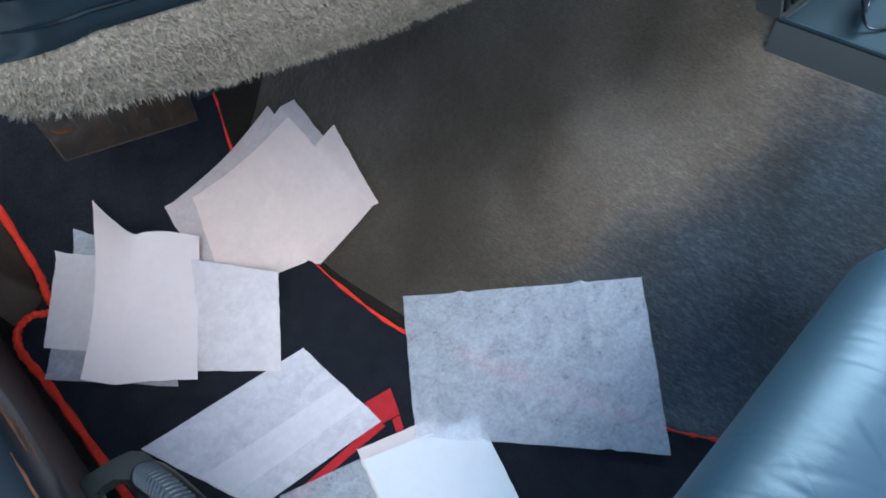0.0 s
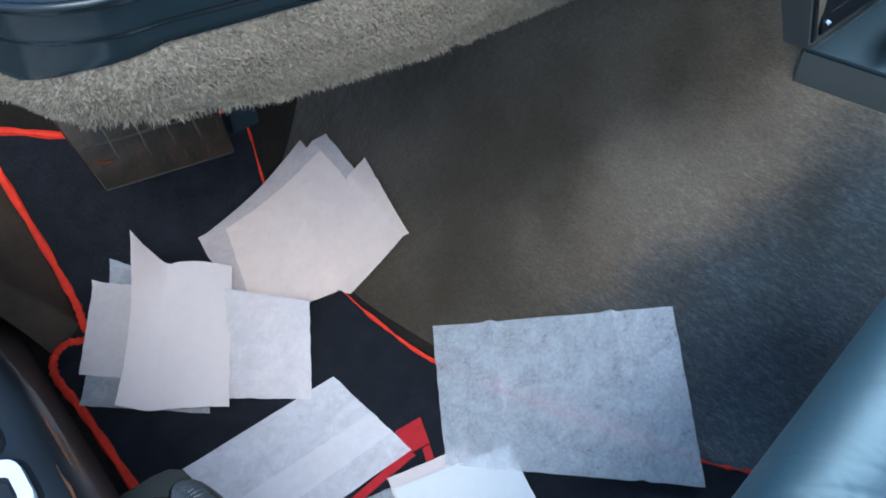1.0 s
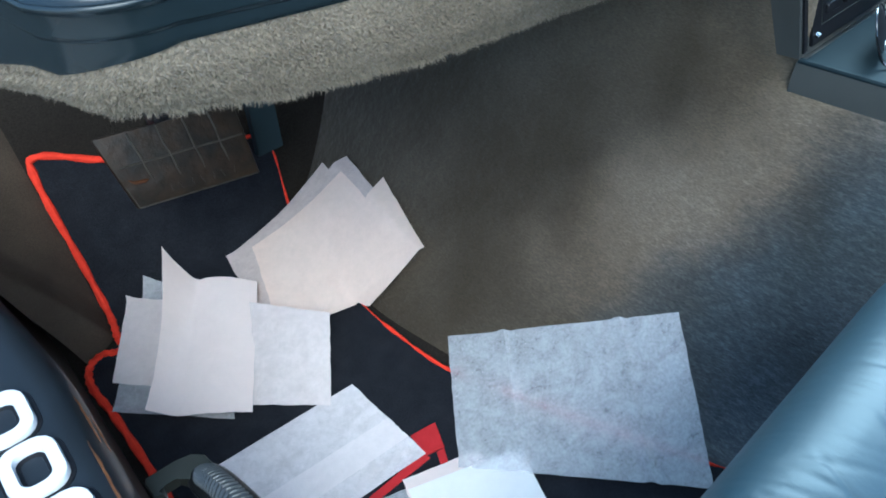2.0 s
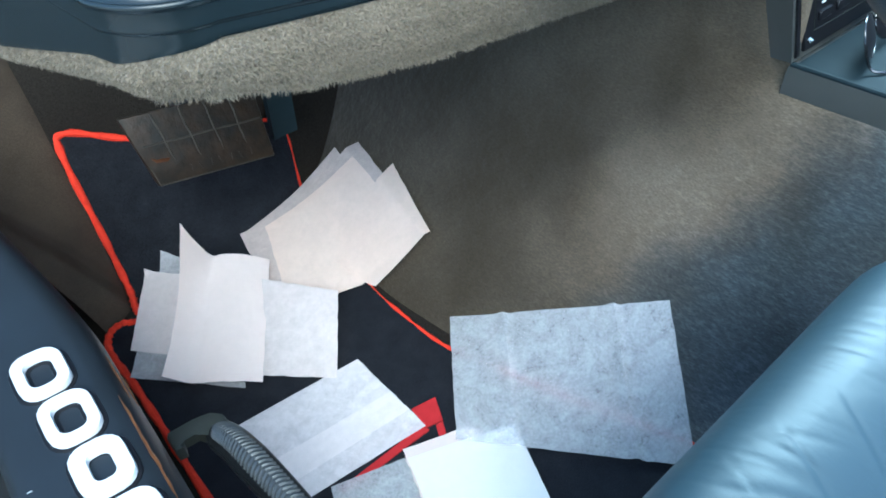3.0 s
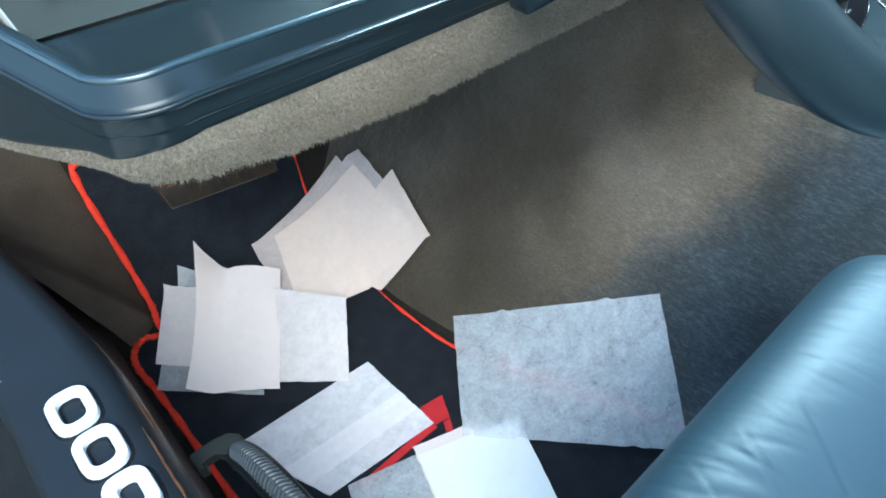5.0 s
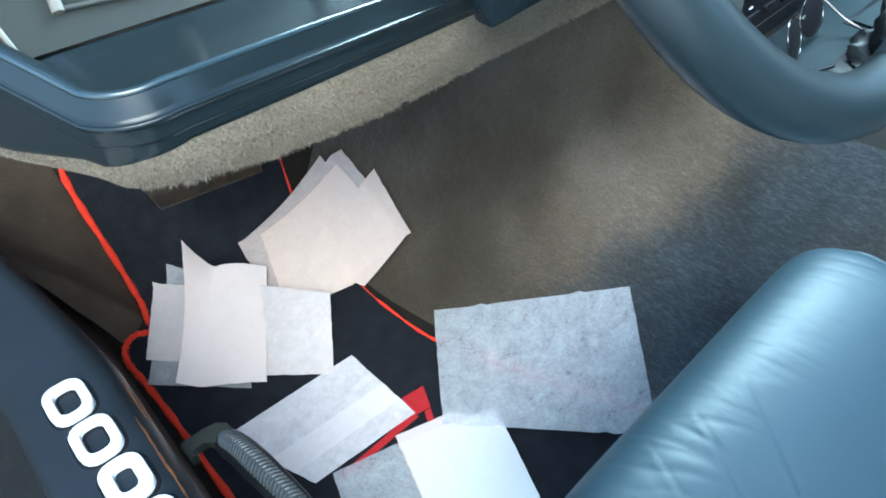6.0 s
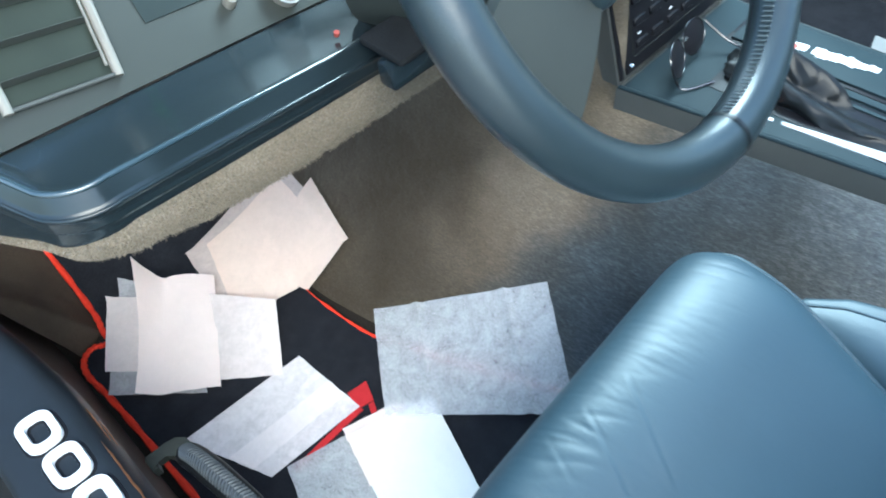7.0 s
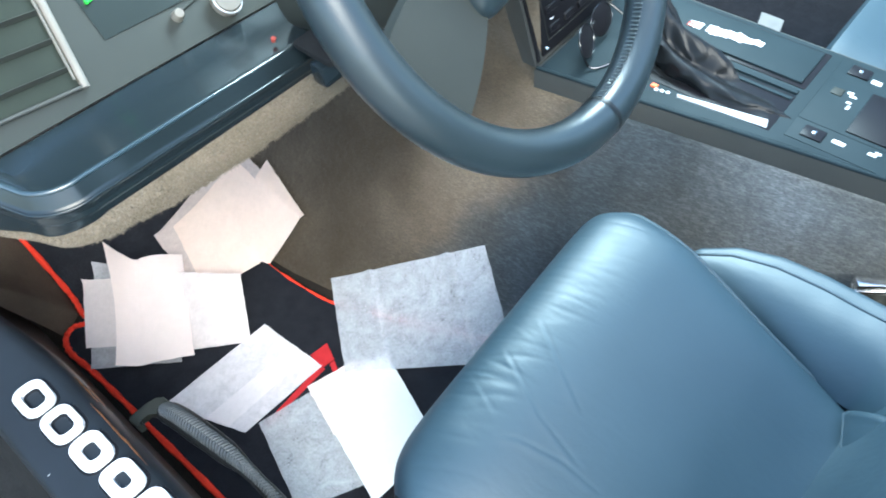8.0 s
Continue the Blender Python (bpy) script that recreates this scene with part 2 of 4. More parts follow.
LAPPED = sheet_material("lapped_sheet", 0.36, 0.20, base=(0.86, 0.785, 0.765))
UNDER = sheet_material("under_sheet", 0.44, 0.26, base=(0.82, 0.71, 0.66))
SOLID = sheet_material("solid_sheet", 0.04, 0.0, base=(0.90, 0.895, 0.89))


# ---- mesh helpers, all in plan units ----
def part(name, bm, mat, parent=None, label="", smooth=True):
    """Links a bmesh as one mesh object under its parent."""
    me = bpy.data.meshes.new(name)
    bmesh.ops.scale(bm, vec=(K, K, K), verts=bm.verts)
    bmesh.ops.recalc_face_normals(bm, faces=bm.faces)
    for f in bm.faces:
        f.smooth = smooth
    bm.to_mesh(me)
    bm.free()
    me.materials.append(mat)
    if smooth:
        me.set_sharp_from_angle(angle=radians(40))
    ob = new(name, me)
    if parent:
        ob.parent = parent
        ob.matrix_parent_inverse = parent.matrix_basis.inverted()
    return tagged(ob, label) if label else ob


def thing(name, place, label, category, group="", kind=""):
    ob = new(name)
    ob.empty_display_size = 0.02
    ob.matrix_basis = Matrix.Translation(K * Vector(place))
    return tagged(ob, label, category, group, kind)


def surf(fn, nu, nv, bm=None, thick=0.0):
    """A grid surface fn(u, v), u and v from 0 to 1; thick: offset for a back side."""
    bm = bm or bmesh.new()
    rows = [[bm.verts.new(fn(i / nu, j / nv)) for j in range(nv + 1)] for i in range(nu + 1)]
    fs = [bm.faces.new((rows[i][j], rows[i + 1][j], rows[i + 1][j + 1], rows[i][j + 1])) for i in range(nu) for j in range(nv)]
    if thick:
        bmesh.ops.recalc_face_normals(bm, faces=fs)
        bmesh.ops.solidify(bm, geom=fs, thickness=thick)
    return bm


def rbox(lo, hi, r=0.003, seg=2, bm=None, m=None):
    bm = bm or bmesh.new()
    made = bmesh.ops.create_cube(bm, size=1.0)["verts"]
    for v in made:
        v.co = Vector([lo[k] + (v.co[k] + 0.5) * (hi[k] - lo[k]) for k in range(3)])
    if r:
        es = list({e for v in made for e in v.link_edges})
        made = list({v for f in bmesh.ops.bevel(bm, geom=es, offset=r, segments=seg, profile=0.5, affect="EDGES")["faces"] for v in f.verts} | {v for v in made if v.is_valid})
    if m:
        bmesh.ops.transform(bm, matrix=m, verts=made)
    return bm


def tube(path, radius, seg=12, bm=None, closed=False, caps=True, squash=1.0):
    """A round tube along points; radius may be a function of 0..1."""
    bm = bm or bmesh.new()
    pts = [Vector(p) for p in path]
    n = len(pts)
    rings, up = [], Vector((0.12, 0.2, 1)).normalized()
    for i, p in enumerate(pts):
        a = pts[i - 1] if i or closed else p
        c = pts[(i + 1) % n] if i < n - 1 or closed else p
        d = (c - a).normalized()
        side = d.cross(up)
        if side.length < 1e-4:
            side = d.orthogonal()
        side.normalize()
        top = side.cross(d).normalized()
        r = radius(i / max(n - 1, 1)) if callable(radius) else radius
        rings.append([bm.verts.new(p + r * (math.cos(t) * side + squash * math.sin(t) * top)) for t in (2 * math.pi * k / seg for k in range(seg))])
    for i in range(n if closed else n - 1):
        a, c = rings[i], rings[(i + 1) % n]
        for k in range(seg):
            bm.faces.new((a[k], a[(k + 1) % seg], c[(k + 1) % seg], c[k]))
    if caps and not closed:
        bm.faces.new(rings[0])
        bm.faces.new(rings[-1])
    return bm


def smooth_path(points, n=8, closed=False):
    """Catmull-Rom through the points."""
    p = [Vector(q) for q in points]
    out, m = [], len(p)
    for i in range(m if closed else m - 1):
        g = (lambda k: p[k % m]) if closed else (lambda k: p[max(0, min(m - 1, k))])
        a, b, c, d = g(i - 1), g(i), g(i + 1), g(i + 2)
        for s in range(n):
            t = s / n
            out.append(0.5 * (2 * b + (c - a) * t + (2 * a - 5 * b + 4 * c - d) * t * t + (3 * b - a - 3 * c + d) * t ** 3))
    return out if closed else out + [p[-1]]


def prism(poly, z0, z1, r=0.0, bm=None):
    """A flat plate with the outline poly (x, y), from z0 to z1."""
    bm = bm or bmesh.new()
    lo = [bm.verts.new((x, y, z0)) for x, y in poly]
    hi = [bm.verts.new((x, y, z1)) for x, y in poly]
    n = len(poly)
    bm.faces.new(lo[::-1])
    top = bm.faces.new(hi)
    for i in range(n):
        bm.faces.new((lo[i], lo[(i + 1) % n], hi[(i + 1) % n], hi[i]))
    if r:
        bmesh.ops.bevel(bm, geom=list(top.edges), offset=r, segments=2, profile=0.5, affect="EDGES")
    return bm


def lerp(table, v):
    """Straight interpolation in a table of (key, value), keys rising."""
    if v <= table[0][0]:
        return table[0][1]
    for (a, x), (b, y) in zip(table, table[1:]):
        if v <= b:
            return x + (y - x) * (v - a) / (b - a)
    return table[-1][1]


def pile(places, length, width, mat, parent, name="pile", lean=0.6):
    """Short tapered fibres on a carpet, joined: places is a list of (point, normal)."""
    verts, faces = [], []
    for p, nrm in places:
        d = (nrm + Vector((random.uniform(-lean, lean), random.uniform(-lean, lean), random.uniform(-lean, lean)))).normalized()
        s = d.orthogonal().normalized()
        s = Matrix.Rotation(random.uniform(0, 6.28), 3, d) @ s
        h, w, k = length * random.uniform(0.5, 1.2), width * random.uniform(0.7, 1.3), len(verts)
        bend = s.cross(d) * h * random.uniform(-0.3, 0.3)
        verts += [p - s * w, p + s * w, p + d * h * 0.6 + s * w * 0.7 + bend * 0.5, p + d * h * 0.6 - s * w * 0.7 + bend * 0.5, p + d * h + bend]
        faces += [(k, k + 1, k + 2, k + 3), (k + 3, k + 2, k + 4)]
    me = bpy.data.meshes.new(name)
    me.from_pydata([tuple(K * v) for v in verts], [], faces)
    me.materials.append(mat)
    ob = new(name, me)
    if parent:
        ob.parent = parent
        ob.matrix_parent_inverse = parent.matrix_basis.inverted()
    return tagged(ob, kind="stuff")


# ---- the tub: floor, toe board, tunnel, sill ----
X0 = [(-0.9, 0.32), (-0.55, 0.24), (-0.4, 0.165), (-0.29, 0.10), (-0.25, 0.08), (-0.03, -0.002), (0.08, -0.024), (0.2, -0.022), (0.27, -0.010), (0.33, 0.006), (0.6, 0.012)]


def x_base(y):
    return sum(lerp(X0, y + d) for d in (-0.03, -0.015, 0, 0.015, 0.03)) / 5


def x_top(y):
    return 0.2465 + (-0.147 - y) * 0.183 if y < -0.147 else lerp([(-0.147, 0.2465), (0.0, 0.232), (0.4, 0.205)], y)


def z_top(y):
    return lerp([(-0.15, 0.243), (0.0, 0.27), (0.4, 0.31)], y)


def tunnel_z(x, y):
    a, b = x_base(y), x_top(y)
    s = max(0.0, min(1.0, (x - a) / (b - a)))
    return z_top(y) * s ** 1.36


def toe_z(y):
    return lerp([(0.265, 0.0), (0.28, 0.010), (0.30, 0.042), (0.354, 0.155), (0.40, 0.26), (0.45, 0.47)], y)


def ground(x, y):
    return max(tunnel_z(x, y), toe_z(y))


def floor_fn(u, v):
    x, y = -0.34 + u * 0.62, -1.1 + v * 1.56
    return (x, y, toe_z(y) - 0.007)


tagged(part("floor", surf(floor_fn, 8, 120), TOE), "dark brown carpet on the footwell floor and toe board", "floor", kind="structure")


def tunnel_raw(w, y):
    """Profile of the tunnel side: the slope for w up to 1, then up beside the centre stack."""
    a, b = x_base(y), x_top(y)
    if w <= 1:
        return Vector((a + (b - a) * w, y, z_top(y) * max(w, 0) ** 1.36 - (0.008 if w <= 0 else 0.0)))
    rise = lerp([(-0.147, 0.0), (-0.127, 0.24), (0.6, 0.22)], y)
    return Vector((b + 0.004 + 0.02 * (w - 1), y, z_top(y) + rise * (w - 1) / 0.5))


def tunnel_fn(u, v):
    y = -1.1 + v * 1.56
    w = -0.06 + 1.56 * u
    d = lerp([(-0.15, 0.0), (-0.05, 0.10), (0.1, 0.14)], y) * max(0.0, 1 - abs(w - 1) / 0.4)
    p = Vector((0, 0, 0))
    for k in range(-3, 4):
        p += tunnel_raw(w + d * k / 3, y) / 7
    return p if w > 0.02 else tunnel_raw(w, y)


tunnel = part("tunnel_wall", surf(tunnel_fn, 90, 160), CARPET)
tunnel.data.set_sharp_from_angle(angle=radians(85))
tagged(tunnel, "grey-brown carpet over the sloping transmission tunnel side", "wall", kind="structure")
bm = surf(lambda u, v: (-0.297 - 0.004 * math.sin(v * 3.1) - 0.21 * max(0.0, -1.08 + u * 1.56) ** 1.25 * v, -1.1 + u * 1.56, -0.01 + v * 0.225), 60, 10)
KICK = material("kick_vinyl", (0.076, 0.058, 0.044), 0.6, tint=(0.105, 0.081, 0.062), tint_scale=10, tint_amount=0.7, bump=0.4, bump_scale=500, spec=0.3)
tagged(part("wall_sill_side", bm, KICK), "dark brown padded side of the door sill", "wall", kind="structure")

def kick_fn(u, v):
    """The carpeted side beside the pedals, rising from the mat's edge to the sill."""
    y = 0.2235 + 0.225 * u
    foot = lerp([(0.2235, -0.2515), (0.258, -0.2462), (0.30, -0.2422), (0.344, -0.2392), (0.46, -0.236)], y) - 0.032 * max(0.0, 1 - u * 12) ** 1.5
    head = -0.300 - 0.21 * max(0.0, y + 0.02) ** 1.25
    return (foot + (head - foot) * v ** 1.15 + 0.002 * noise.noise(Vector((u * 5, v * 4, 1))), y, toe_z(y) - 0.006 + (0.215 - toe_z(y) * 0.3) * v)


bm = surf(kick_fn, 60, 24)
KICK_PILE = material("kick_carpet", (0.050, 0.039, 0.030), 0.9, tint=(0.076, 0.059, 0.044), tint_scale=14, tint_amount=0.7, grain=0.3, grain_scale=900, bump=0.6, bump_scale=700, spec=0.1)
tagged(part("wall_kick_panel", bm, KICK_PILE), "brown carpeted kick panel beside the pedals", "wall", kind="structure")

# body sill under the plate, down to the ground
prof = [(-0.300, 0.20), (-0.303, 0.238), (-0.364, 0.238), (-0.372, 0.225), (-0.385, 0.20), (-0.42, 0.19), (-0.45, 0.15), (-0.455, -0.05), (-0.30, -0.05)]
bm = surf(lambda u, v: (lerp([(i / 8, p[0]) for i, p in enumerate(prof)], v) - 0.21 * max(0.0, -1.12 + 1.7 * u + 0.02) ** 1.25, -1.12 + 1.7 * u, lerp([(i / 8, p[1]) for i, p in enumerate(prof)], v)), 50, 8)
tagged(part("wall_sill_body", bm, PAINT, smooth=False), "black rubber-covered body sill under the door opening", "wall", kind="structure")
GROUND_Z = -0.24
bm = surf(lambda u, v: (-60 + 120 * u, -60 + 120 * v, GROUND_Z), 4, 4)
tagged(part("ground", bm, PAVE), "grey paved ground outside the car", "ground", kind="structure")

# unseen closing panels: far door, rear bulkhead, firewall, dash top
def panel(name, lo, hi, mat, label):
    tagged(part(name, rbox(lo, hi, 0.004), mat), label, "wall", kind="structure")


panel("wall_far_door", (1.0, -1.1, -0.1), (1.06, 0.9, 0.52), HEADLINER, "dark inner panel of the far door")
# added out of view: the dash's door side reflects this panel, not sky
tagged(part("wall_open_door", rbox((-0.92, -0.03, -0.10), (0.0, 0.03, 0.50), 0.015, 3, m=pose(-0.42, 0.26, 0.0, 0, 0, 20)), HEADLINER), "unseen open driver's door panel, added to darken the dash side's reflection", "door", kind="structure")
# raised so that the dash front reflects it in place of sky
panel("wall_rear", (-0.34, -1.2, -0.1), (1.0, -1.12, 0.66), HEADLINER, "unseen dark bulkhead behind the seats, raised to darken the dash's reflections")
panel("wall_firewall", (-0.34, 0.47, -0.1), (1.0, 0.5, 0.6), HEADLINER, "dark firewall ahead of the footwell")
# added out of view: keeps the overhead sky out of the dash's reflections
tagged(part("ceiling", rbox((-0.32, -0.08, 0.95), (0.40, 0.34, 0.98), 0.01), HEADLINER), "unseen grey panel added over the dash to darken its reflections", "ceiling", kind="structure")
# mat black puts the shade under the dash into the far floor's colour
panel("floor_far", (0.45, -1.1, -0.02), (1.0, 0.47, -0.01), MAT_BLACK, "far footwell carpet, black in place of the shade under the dash")

# ---- floor mat ----
mat_thing = thing("floor_mat", (-0.15, 0.1, 0.0), "black carpet floor mat with red overlocked edge and red emblem", "floor mat")
MAT_EDGE = smooth_path([(-0.235, 0.344, 0), (-0.238, 0.30, 0), (-0.242, 0.258, 0), (-0.246, 0.238, 0), (-0.247, 0.226, 0), (-0.2455, 0.2185, 0), (-0.249, 0.2135, 0), (-0.256, 0.2150, 0), (-0.267, 0.2215, 0), (-0.280, 0.2175, 0), (-0.288, 0.205, 0), (-0.2905, 0.185, 0),
                        (-0.287, 0.14, 0), (-0.285, 0.06, 0), (-0.283, -0.06, 0), (-0.28, -0.2, 0), (-0.275, -0.33, 0), (-0.25, -0.36, 0), (0.0, -0.36, 0), (0.115, -0.345, 0), (0.118, -0.32, 0),
                        (0.098, -0.283, 0), (0.076, -0.248, 0), (0.030, -0.150, 0), (-0.010, -0.055, 0), (-0.024, -0.02, 0), (-0.031, 0.03, 0), (-0.034, 0.09, 0), (-0.028, 0.18, 0), (-0.013, 0.268, 0),
                        (0.001, 0.312, 0), (-0.008, 0.322, 0), (-0.10, 0.328, 0), (-0.17, 0.341, 0), (-0.223, 0.353, 0)], 6, closed=True)


def mat_z(x, y):
    return max(toe_z(y), 0.0 if x < x_base(y) else tunnel_z(x, y) * 0.9)


bm = bmesh.new()
rows = []
for j in range(91):
    y = -0.359 + j * 0.72 / 90
    xs = []
    for i in range(len(MAT_EDGE)):
        a, b = MAT_EDGE[i - 1], MAT_EDGE[i]
        if (a.y > y) != (b.y > y):
            xs.append(a.x + (b.x - a.x) * (y - a.y) / (b.y - a.y))
    if len(xs) >= 2:
        l, r = min(xs), max(xs)
        rows.append([bm.verts.new((l + (r - l) * i / 16, y, mat_z(l + (r - l) * i / 16, y))) for i in range(17)])
for a, b in zip(rows, rows[1:]):
    for i in range(16):
        bm.faces.new((a[i], a[i + 1], b[i + 1], b[i]))
part("mat_carpet", bm, MAT_BLACK, mat_thing)
edge = [Vector((p.x, p.y, mat_z(p.x, p.y))) for p in MAT_EDGE]
part("binding", tube(edge, lambda t: (0.0038 if t < 0.42 or t > 0.90 or 0.638 < t < 0.682 else 0.0020 * (1.0 if noise.noise(Vector((t * 170, 0.3, 0))) > -0.12 else 0.35)) * (1 + 0.2 * math.sin(t * 900)), 8, closed=True), RED_YARN, mat_thing, "red overlocked yarn binding")
part("emblem", prism([(-0.095, -0.060), (-0.070, -0.064), (-0.080, -0.088), (-0.098, -0.084)], 0.0005, 0.0022), RED_PRINT, mat_thing, "red embroidered flag shape")
part("emblem_staff", prism([(-0.088, -0.088), (-0.081, -0.089), (-0.094, -0.118), (-0.101, -0.116)], 0.0005, 0.002), RED_PRINT, mat_thing, "red embroidered bar")
part("emblem_line", prism([(-0.098, -0.080), (-0.096, -0.088), (-0.192, -0.090), (-0.192, -0.084)], 0.0005, 0.002), RED_PRINT, mat_thing, "red embroidered line")

# ---- loose sheets on the mat ----
def sheet(corners, mat, label, off=0.002, wave=0.001, fn=None, n=28, zc=None, seed=0, crease=(), lay=None):
    """A thin cloth with four corners (x, y), lying on the ground below; fn(u, v) adds height, zc are corner heights, creases are (u, depth), lay(x, y) is another cloth to lie on."""
    c = [Vector((x, y, 0)) for x, y in corners]
    rnd = Vector((seed * 7.3, seed * 3.1, seed))

    def f(u, v):
        p = (c[0] * (1 - u) + c[1] * u) * (1 - v) + (c[3] * (1 - u) + c[2] * u) * v
        edge = 0.0012 * noise.noise(Vector((u * 9, v * 9, 3.0)) + rnd)
        p.x += edge * (1 if u in (0, 1) or v in (0, 1) else 0.3)
        low = ground(p.x, p.y)
        if zc:
            low = max(low - 0.002, (zc[0] * (1 - u) + zc[1] * u) * (1 - v) + (zc[3] * (1 - u) + zc[2] * u) * v)
        if lay:
            low = lay(p.x, p.y)
        z = low + off + wave * noise.noise(Vector((u * 4, v * 4, 0)) + rnd) + 0.3 * wave * noise.noise(Vector((u * 14, v * 14, 5)) + rnd)
        for cu, d in crease:
            z += d * max(0.0, 1 - abs(u - cu) / 0.03)
        if fn:
            z += fn(u, v)
        return (p.x, p.y, max(z, ground(p.x, p.y) + 0.0006 + 0.7 * off))
    ob = part("dryer_sheet", surf(f, n, n, thick=0.0003), mat)
    return tagged(ob, label, "cloth", "loose sheets on the floor mat")


def sag(u, v, deep=0.029, at=0.56):
    """The stack hangs between its raised corner and the mat, its lower edge broken at one corner."""
    return -deep * (math.sin(math.pi * u) * 0.3 * (1 - v) + v * min(u / at, (1 - u) / (1 - at)) ** 0.9)


FAN = [Vector((-0.100, 0.244)), Vector((0.036, 0.206)), Vector((0.024, 0.078)), Vector((-0.128, 0.120))]


def fan_z(x, y):
    """Height of the fanned stack's middle sheet, carried on level past its edges."""
    u, v = 0.5, 0.5
    for _ in range(6):
        top, low = FAN[0].lerp(FAN[1], u), FAN[3].lerp(FAN[2], u)
        gap = Vector((x, y)) - top.lerp(low, v)
        du, dv = (FAN[1] - FAN[0]).lerp(FAN[2] - FAN[3], v), low - top
        det = du.x * dv.y - du.y * dv.x
        u, v = u + (gap.x * dv.y - gap.y * dv.x) / det, v + (du.x * gap.y - du.y * gap.x) / det
    u, v = max(0.0, min(1.0, u)), max(0.0, min(1.0, v))
    return (0.006 * (1 - u) + 0.068 * u) * (1 - v) + (0.008 * (1 - u) + 0.057 * u) * v + sag(u, v)


# ahead, fanned stack
sheet([(-0.1073, 0.2595), (0.0344, 0.2586), (0.0119, 0.1202), (-0.1290, 0.1180)], UNDER, "thin white fabric sheet under the fanned stack", 0.0010, wave=0.0006, seed=1, lay=lambda x, y: max(toe_z(y), fan_z(x, y) - 0.004))
sheet([(-0.0273, 0.2426), (0.0561, 0.2386), (0.0357, 0.1121), (-0.0515, 0.1365)], UNDER, "thin white fabric sheet in the fanned stack, warm light in its colour", 0.0028, wave=0.0006, seed=2, lay=lambda x, y: max(toe_z(y), fan_z(x, y) - 0.002))
sheet([(-0.0815, 0.2392), (0.0343, 0.2186), (0.0217, 0.0753), (-0.1218, 0.1144)], FANNED, "white fabric sheet in the fanned stack", 0.0045, wave=0.0006, seed=3, lay=fan_z)
sheet([(-0.0525, 0.1381), (0.0610, 0.1753), (0.0300, 0.0662), (-0.0385, 0.0765)], FANNED, "creased white fabric sheet on top of the fanned stack", 0.0062, wave=0.0006, seed=4, lay=fan_z,
      fn=lambda u, v: 0.0009 * max(0.0, 1 - abs(v - 0.3 - 0.1 * u) / 0.05))
# beside the sill, pile with one curled sheet
sheet([(-0.192, 0.281), (-0.130, 0.220), (-0.205, 0.060), (-0.287, 0.145)], SHEER, "thin grey-white fabric sheet under the curled pile", 0.0050, seed=5)
sheet([(-0.217, 0.271), (-0.150, 0.200), (-0.200, 0.095), (-0.274, 0.174)], FOLDED, "folded white fabric sheet under the curled pile", 0.0075, seed=6)
sheet([(-0.137, 0.186), (-0.0775, 0.0865), (-0.131, 0.012), (-0.215, 0.090)], LAPPED, "folded thin white fabric sheet lapping over the fanned stack", 0.004, seed=7, zc=(0.008, 0.027, 0.002, 0.002), crease=[(0.55, 0.0018), (0.8, 0.0016)])
sheet([(-0.170, 0.239), (-0.104, 0.190), (-0.190, 0.050), (-0.263, 0.104)], STACKED, "doubled white fabric sheet with an upturned curled corner", 0.0125, seed=8, n=48,
      fn=lambda u, v: (0.018 + 0.044 * (1 - v) ** 3) * max(0, 1 - u / 0.30) ** 1.7 + 0.009 * math.sin(math.pi * u) * (1 - v) + 0.004 * math.sin(math.pi * u))
# middle
folded = sheet([(-0.257, 0.031), (-0.102, 0.020), (-0.096, -0.083), (-0.214, -0.075)], SINGLE, "folded white fabric sheet with a doubled band", 0.003, seed=9)
band = sheet([(-0.233, -0.024), (-0.100, -0.033), (-0.0975, -0.060), (-0.2215, -0.054)], DOUBLED, "", 0.0046, 0.0004, seed=10)
band.name = "fold_band"
for key in ("category", "group"):
    del band[key]
band.parent = folded
# rear
sheet([(-0.196, -0.078), (-0.120, -0.100), (-0.155, -0.235), (-0.236, -0.192)], THIN, "thin white fabric sheet beside the seat", 0.003, seed=11)
sheet([(-0.128, -0.090), (-0.060, -0.112), (-0.085, -0.180), (-0.150, -0.160)], STACKED, "white fabric sheet under the folded bright one", 0.005, seed=12)
sheet([(-0.130, -0.101), (-0.034, -0.136), (-0.080, -0.262), (-0.176, -0.252)], SOLID, "bright white folded fabric sheet beside the seat", 0.008, seed=13)
# large one
sheet([(0.0, 0.0), (0.129, -0.163), (0.056, -0.268), (-0.085, -0.114)], THIN, "large thin translucent white fabric sheet with fold creases", 0.003, seed=14, n=60, zc=(0.004, 0.078, 0.006, 0.005),
      crease=[(0.26, 0.0030), (0.30, -0.0012), (0.76, 0.0034), (0.80, -0.0014)])

# ---- sill plate with raised white shapes ----
sill = thing("door_sill_plate", (-0.33, -0.1, 0.25), "dark vinyl door sill plate with raised white shapes", "sill plate")
SILL_SECTION = smooth_path([(-0.2950, 0, 0.200), (-0.2938, 0, 0.222), (-0.2950, 0, 0.236), (-0.2990, 0, 0.2450), (-0.3055, 0, 0.2490), (-0.316, 0, 0.2498), (-0.345, 0, 0.2498), (-0.360, 0, 0.2485), (-0.3655, 0, 0.2450), (-0.3690, 0, 0.236), (-0.3700, 0, 0.226)], 5)


